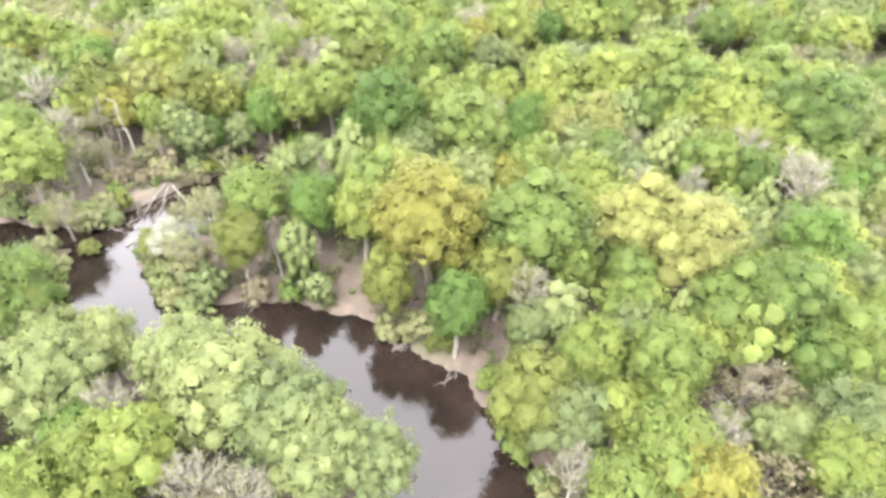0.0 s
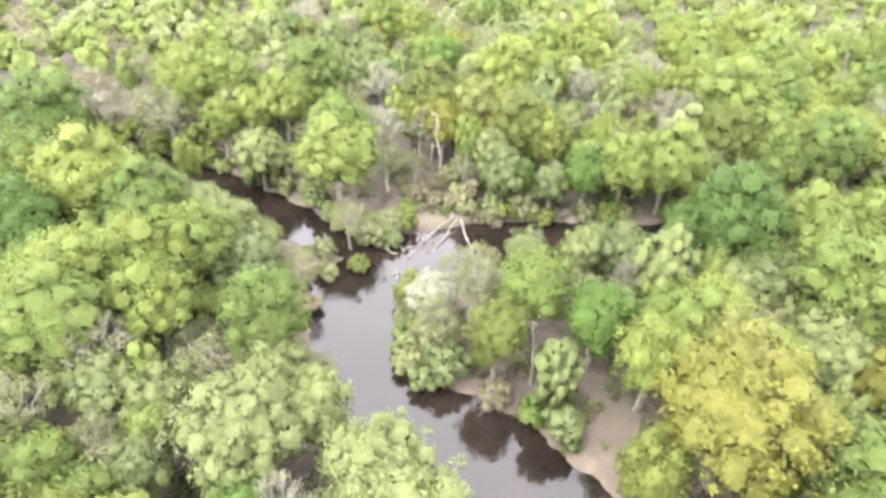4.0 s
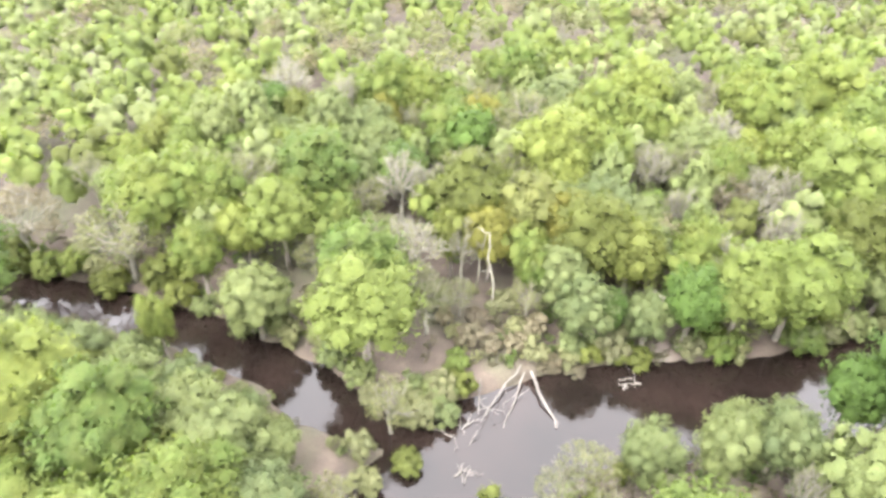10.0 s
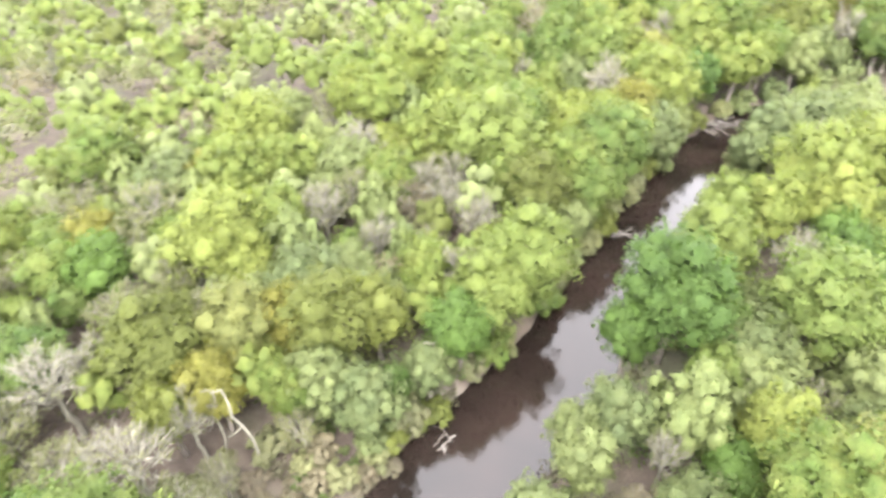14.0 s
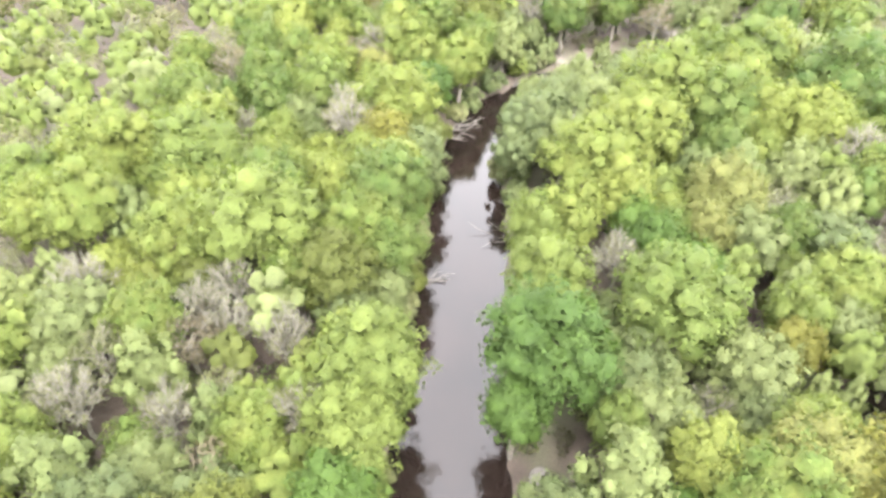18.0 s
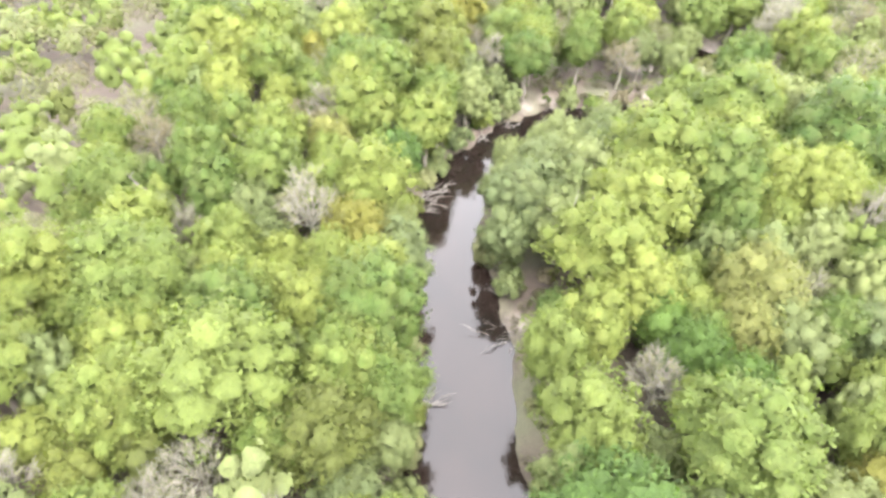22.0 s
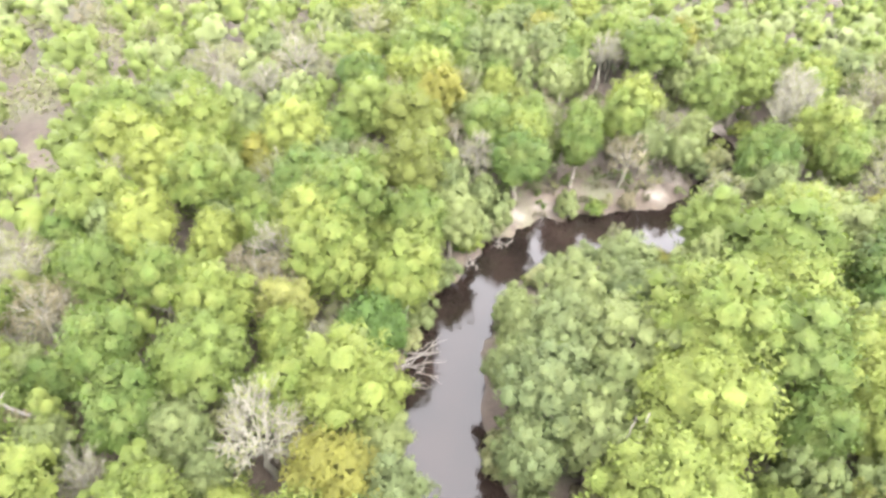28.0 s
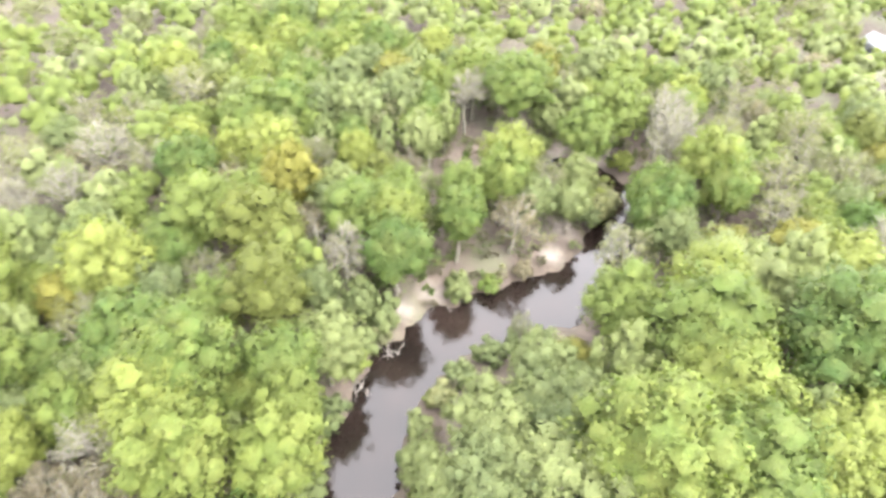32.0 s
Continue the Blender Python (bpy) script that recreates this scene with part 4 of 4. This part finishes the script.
edge = random.Random(17)
EDGE_HUES = ["sage"] * 7 + ["pale"] * 5 + ["green"] * 3 + ["lime"] * 3 + ["olive"] * 3 + ["bare"] * 2 + ["tan"]
NEAR_HUES = ["sage"] * 6 + ["pale"] * 3 + ["olive"] * 4 + ["bare"] * 2 + ["tan"]
OPEN_EDGE = SANDS + [(13.3, 118.6, 3.4), (-44.2, 88.4, 4.2), (15.6, 119.6, 2.9), (-2.6, 120.9, 2.0), (27.3, 143.0, 3.2), (-13.0, 92.3, 2.0)]
for line, lo, hi in ((course(MAIN, 4), 8, 118), (course(WEST, 4), 2, 28)):
    for i in range(lo, min(hi, len(line) - 1)):
        step = line[i + 1, :2] - line[i, :2]
        side = np.array([-step[1], step[0]]) / np.linalg.norm(step)
        for s in (1, -1):
            far_side = beyond(*line[i, :2], *(side * s))
            if edge.random() < (0.55 if far_side and line[i, 0] > 40 else 0.12 if far_side else 0.35):
                continue
            r = edge.uniform(2.0, 3.5) if far_side else edge.uniform(0.9, 1.6)
            off = line[i, 2] + (edge.uniform(0.1, 1.0) if far_side and line[i, 0] < -55 else edge.uniform(-0.1, 1.0) if far_side else edge.uniform(0.6, 1.8))
            x, y = line[i, :2] + side * s * off + np.array([edge.uniform(-1, 1), edge.uniform(-1, 1)])
            if shore([x], [y])[0] < (-0.7 if far_side else 0.3) or any((x - a) ** 2 + (y - b) ** 2 < c * c for a, b, c in OPEN_EDGE):
                continue
            bush(edge.choice(EDGE_HUES if far_side else NEAR_HUES), x, y, r, r * (edge.uniform(1.3, 2.0) if far_side else edge.uniform(0.9, 1.3)))
# single bushes: hue, x, y, half width, height
for hue, x, y, r, h in [("sage", 18.4, 122.6, 2.8, 4.2), ("tan", 22.4, 119.8, 1.8, 1.8), ("green", 17.4, 115.9, 2.3, 3.4), ("brush", 19.6, 118.6, 1.6, 1.2), ("brush", -42.5, 91.2, 1.8, 1.4), ("brush", -39.6, 92.6, 1.8, 1.4), ("sage", 39.5, 137.2, 2.4, 3.2), ("sage", 43.6, 138.2, 2.2, 3.0), ("pale", 47.8, 137.2, 2.3, 3.2), ("sage", 51.6, 136.2, 2.4, 3.4), ("sage", 55.8, 133.6, 2.5, 3.4), ("sage", 59.6, 131.0, 2.4, 3.4), ("green", 9.8, 112.6, 2.8, 5.5), ("lime", 6.4, 109.8, 2.2, 4.0), ("green", 13.2, 114.2, 2.6, 5.5), ("pale", -52.2, 68.7, 2.2, 2.6), ("olive", -49.9, 72.4, 2.2, 2.4), ("pale", -51.9, 77.5, 3.2, 4.5), ("sage", -49.5, 79.5, 2.4, 3.2), ("green", -51.3, 85.6, 2.2, 2.6), ("tan", -50.6, 81.9, 1.6, 2.0), ("tan", -51.6, 89.6, 2.4, 3.4), ("bare", -44.2, 91.4, 2.2, 3.2), ("pale", -58.4, 93.0, 2.6, 4.0), ("tan", -45.6, 94.6, 2.2, 3.4), ("bare", -50.6, 96.4, 2.4, 3.6), ("pale", -40.6, 93.6, 2.2, 3.2), ("brush", -52.4, 93.2, 2.2, 1.8), ("brush", -48.0, 92.0, 2.2, 1.6), ("tan", -46.5, 91.5, 2.2, 2.6), ("tan", -49.0, 90.0, 1.8, 2.4), ("bare", -47.5, 93.5, 2.0, 3.0), ("tan", -56.0, 91.0, 1.8, 2.2), ("bare", -53.5, 89.5, 1.6, 2.0), ("olive", -38.5, 95.0, 2.4, 3.2), ("olive", -35.5, 96.6, 2.2, 2.8), ("tan", -42.0, 92.0, 1.6, 2.2), ("lime", 68.4, 137.2, 2.0, 2.2), ("sage", 56.0, 147.6, 3.0, 6.0), ("sage", 51.5, 148.6, 2.6, 5.0), ("tan", 72.6, 133.6, 2.0, 3.4), ("pale", 61.6, 129.4, 1.5, 2.0), ("pale", 67.0, 121.6, 2.2, 4.0), ("tan", -49.6, 62.6, 2.0, 2.4), ("pale", -41.2, 54.0, 2.4, 3.4), ("green", -17.2, 109.2, 3.2, 5.0), ("sage", -35.3, 64.5, 3.0, 4.4), ("pale", -37.2, 67.5, 2.8, 4.0), ("sage", 19.0, 141.9, 3.2, 4.8), ("sage", 21.6, 125.6, 3.0, 4.4), ("pale", -33.5, 61.8, 2.6, 3.6), ("sage", -30.5, 60.6, 2.4, 3.4)]:
    bush(hue, x, y, r, h)


# ---- dead wood ----
def part(name, verts_faces, mat, parent, label=""):
    me = mesh_from(name, *verts_faces, True)
    me.materials.append(mat)
    ob = new(name, me)
    ob.parent = parent
    return tagged(ob, label) if label else ob


wood_rng = np.random.default_rng(41)


def fallen_log(a, b, r0, r1, branches, label):
    """A bleached trunk from a to b, its side branches and broken root end."""
    root = tagged(new("fallen_log"), label, "log")
    a, b = np.array(a, float), np.array(b, float)
    line = bent(wood_rng, a, b, 7, 0.02)
    part("trunk", tube(line, np.linspace(r0, r1, 7), 8), DRIFTWOOD, root)
    for _ in range(branches):
        s = line[wood_rng.integers(2, 6)]
        d = (b - a) / np.linalg.norm(b - a) + wood_rng.normal(0, 0.6, 3)
        d[2] = abs(d[2]) * 0.6 + 0.15
        e = s + d * wood_rng.uniform(0.8, 2.2)
        part("branch", tube(bent(wood_rng, s, e, 4, 0.06), np.linspace(r1 * 0.8, 0.025, 4), 5), DRIFTWOOD, root)
    return root


def driftwood(x, y, n, length, spread, label, aim=None):
    """A tangle of stranded bleached branches lying in the shallows."""
    root = tagged(new("driftwood_pile"), label, "driftwood")
    for _ in range(n):
        ang = aim + wood_rng.normal(0, 0.45) if aim is not None else wood_rng.uniform(0, 6.283)
        c = np.array([x, y, 0.15]) + wood_rng.normal(0, spread, 3) * (1, 1, 0.12)
        d = np.array([math.cos(ang), math.sin(ang), wood_rng.uniform(-0.05, 0.35)]) * wood_rng.uniform(0.5, 1.0) * length
        line = bent(wood_rng, c - d * 0.4, c + d * 0.6, 6, 0.045)
        r = wood_rng.uniform(0.05, 0.12)
        limb = part("branch", tube(line, np.linspace(r, r * 0.35, 6), 6), DRIFTWOOD, root)
        for _ in range(2):
            s = line[wood_rng.integers(2, 5)]
            e = s + d * 0.3 + wood_rng.normal(0, 0.45, 3) * (1, 1, 0.7)
            part("twig", tube(bent(wood_rng, s, e, 3, 0.08), np.array([r * 0.55, r * 0.4, 0.02]), 4), DRIFTWOOD, limb)


def snag(x, y, h, lean, r, stubs, label, mat=None):
    """A standing dead stem with broken stubs."""
    z = max(0.0, float(ground_height([x], [y])[0][0]))
    root = tagged(new("dead_tree"), label, "dead tree")
    a, b = np.array([x, y, z - 0.3]), np.array([x + lean[0], y + lean[1], z + h])
    line = bent(wood_rng, a, b, 8, 0.012)
    part("trunk", tube(line, np.linspace(r, r * 0.45, 8), 8), mat or DRIFTWOOD, root)
    for _ in range(stubs):
        s = line[wood_rng.integers(4, 8)]
        e = s + wood_rng.normal(0, 0.75, 3) + (0, 0, wood_rng.uniform(0.4, 1.5))
        part("branch", tube(bent(wood_rng, s, e, 4, 0.06), np.linspace(r * 0.4, 0.03, 4), 5), mat or DRIFTWOOD, root)
    return root


fallen_log((-43.6, 89.3, 1.0), (-38.4, 84.2, 0.05), 0.17, 0.11, 1, "bleached fallen log sloping into the dark water")
fallen_log((-45.0, 89.5, 1.1), (-46.0, 80.3, -0.05), 0.12, 0.06, 5, "pale forked trunk fallen from the bank into the river")
fallen_log((-44.2, 88.9, 0.9), (-43.4, 81.5, 0.0), 0.10, 0.05, 4, "thin grey trunk lying beside the fallen logs")
fallen_log((-48.5, 86.5, 0.9), (-46.5, 81.8, 0.05), 0.11, 0.05, 4, "grey branch hanging over the bank")
driftwood(-44.2, 74.6, 5, 2.0, 0.7, "dark sticks poking out of the still water")
driftwood(-47.0, 78.5, 5, 2.6, 0.9, "half-sunken grey branches beside the bank")
driftwood(-23.3, 62.3, 6, 2.2, 0.7, "white twiggy branches at the foot of the bank")
driftwood(-3.2, 56.4, 7, 3.4, 0.8, "bleached branches along the bank's edge", 0.0)
driftwood(3.4, 52.4, 6, 2.6, 0.8, "grey roots and branches at the water's edge")
driftwood(-1.6, 120.6, 6, 5.0, 0.5, "bleached branch reaching out over the water", -0.35)
driftwood(28.3, 143.6, 12, 6.0, 0.9, "jam of bleached branches across the river's edge", -0.62)
driftwood(25.5, 142.0, 5, 2.8, 0.6, "curved drift branch lying in the water", -0.5)
driftwood(13.3, 118.2, 18, 4.0, 1.4, "tangled bleached root mass on the bank", 2.6)
driftwood(18.2, 123.2, 6, 3.0, 0.6, "dark upturned roots over the water", 1.9)
driftwood(47.4, 147.0, 6, 2.6, 0.9, "grey branches on the undercut bank")
driftwood(53.8, 145.6, 6, 2.4, 0.9, "white twigs at the sandy bank")
driftwood(64.6, 141.0, 7, 2.4, 1.2, "white twigs hanging down the bank")
driftwood(-34.0, 94.0, 5, 2.2, 0.8, "bare roots at the foot of the bank")

snag(-20.1, 66.9, 8.6, (-1.4, 1.2), 0.20, 4, "white standing dead stem among green trees")
snag(-51.2, 95.0, 11.5, (-1.6, 1.0), 0.17, 3, "tall thin pale leaning stem over bare ground", PALE_BARK)
snag(-55.0, 97.0, 9.5, (1.0, 0.6), 0.13, 3, "thin pale stem over bare ground", PALE_BARK)
snag(-33.8, 98.6, 8.5, (0.9, 1.0), 0.16, 3, "thin leaning stem on the sandy bank", PALE_BARK)
snag(-86.9, 93.4, 7.5, (-0.4, 0.3), 0.20, 1, "short broken white stem in the forest")
snag(8.9, 163.4, 10.5, (-2.4, 1.6), 0.22, 3, "bleached leaning dead stem with a broken top")
snag(13.5, 163.5, 9.0, (-0.8, 1.0), 0.16, 8, "grey dead stem with stubby twigs")
for dx, dy, h, lean in ((0, 0, 12.5, (-1.4, 1.0)), (0.8, -0.6, 12.0, (0.9, 0.8)), (1.6, -1.9, 9.5, (0.8, 0.6))):
    snag(24.5 + dx, 117.0 + dy, h, lean, 0.2, 3, "tall pale stem under a thin light-green crown", PALE_BARK)
snag(59.9, 157.9, 10.5, (0.2, 0.3), 0.17, 4, "tall pale stem at the forest edge", PALE_BARK)
snag(81.1, 150.6, 9.0, (0.3, 0.3), 0.17, 2, "slender pale stem at the forest edge", PALE_BARK)
snag(127.3, 121.7, 10.0, (0.4, 0.5), 0.18, 7, "bleached dead tree above the canopy")

# vine-hung leaning dead trunk
vine_tree = snag(0.8, 161.9, 10.0, (-5.2, 3.6), 0.34, 3, "leaning dead trunk hung with dry pale vines")
vt = np.linspace(0.12, 0.97, 26)[:, None]
vine_c = np.array([0.8, 161.9, 1.0]) + vt * np.array([-5.2, 3.6, 9.6]) + wood_rng.normal(0, 0.22, (26, 3))
part("vine_cover", leaves(wood_rng, vine_c, wood_rng.uniform(0.45, 0.8, 26), np.full(26, 44), 0.16, 0.3), LEAF["tan"], vine_tree)

# bleached stump at the water's edge
stump = tagged(new("tree_stump"), "bleached rounded root stump at the water's edge", "stump")
ball = bmesh.new()
bmesh.ops.create_icosphere(ball, subdivisions=3, radius=1.0)
for v in ball.verts:
    k = 1 + 0.28 * noise.noise(v.co * 1.6) + 0.12 * noise.noise(v.co * 5)
    v.co = Vector((v.co.x * 1.0, v.co.y * 0.85, v.co.z * 0.9)) * k
ball_mesh = bpy.data.meshes.new("burl")
ball.to_mesh(ball_mesh)
ball.free()
ball_mesh.materials.append(DRIFTWOOD)
burl = new("burl", ball_mesh)
burl.parent = stump
stump.location = (-13.2, 92.6, 0.9)
stump.scale = (1.25, 1.25, 1.25)
for k in range(6):
    e = np.array([math.cos(k * 1.05), math.sin(k * 1.05), -0.45]) * wood_rng.uniform(1.2, 1.9)
    part("root", tube(bent(wood_rng, (0, 0, 0), e, 4, 0.08), np.linspace(0.28, 0.06, 4), 6), DRIFTWOOD, stump)

# ---- a white-roofed house at the edge of the far woods ----
ROOF, rnt, rb = material("white_metal_roof", 0.45)
streaks = noise_node(rnt, 1.5, 4.0)
rnt.links.new(ramp(rnt, streaks.outputs["Fac"], [(0.3, (0.06, 0.063, 0.066)), (0.7, (0.095, 0.098, 0.102))]).outputs["Color"], rb.inputs["Base Color"])
SIDING, snt, sb = material("grey_siding", 0.7)
boards = noise_node(snt, 3.0, 3.0)
snt.links.new(ramp(snt, boards.outputs["Fac"], [(0.3, (0.05, 0.054, 0.058)), (0.7, (0.08, 0.084, 0.088))]).outputs["Color"], sb.inputs["Base Color"])
PANE, pnt, pb = material("window_glass", 0.05)
pb.inputs["Base Color"].default_value = (0.02, 0.025, 0.03, 1)


def slab(x0, x1, y0, y1, z0, z1):
    v = [(x, y, z) for z in (z0, z1) for x, y in ((x0, y0), (x1, y0), (x1, y1), (x0, y1))]
    return v, [(3, 2, 1, 0), (4, 5, 6, 7), (0, 1, 5, 4), (1, 2, 6, 5), (2, 3, 7, 6), (3, 0, 4, 7)]


house = tagged(new("house"), "grey house with a white metal roof among trees", "house")
house.matrix_world = pose(181, 71, 1.6, 0, 0, 35) @ Matrix.Diagonal((0.7, 0.7, 0.8, 1))
for nm, box in (("wall", (-5, 5, -4, -3.8, -0.6, 3.2)), ("wall", (-5, 5, 3.8, 4, -0.6, 3.2)), ("wall", (-5, -4.8, -3.8, 3.8, -0.6, 3.2)), ("wall", (4.8, 5, -3.8, 3.8, -0.6, 3.2))):
    part(nm, slab(*box), SIDING, house)
for s in (-1, 1):
    pts = [(x, s * y, z + dz) for dz in (0, 0.15) for x, y, z in ((-5.5, 0, 5.4), (5.5, 0, 5.4), (5.5, 4.6, 3.0), (-5.5, 4.6, 3.0))]
    part("roof_slope", (pts, slab(0, 1, 0, 1, 0, 1)[1]), ROOF, house)
for x in (-3, 0, 3):
    for y, o in ((-4.03, -0.02), (4.03, 0.02)):
        part("window", slab(x - 0.5, x + 0.5, min(y, y + o), max(y, y + o), 1.0, 2.3), PANE, house)
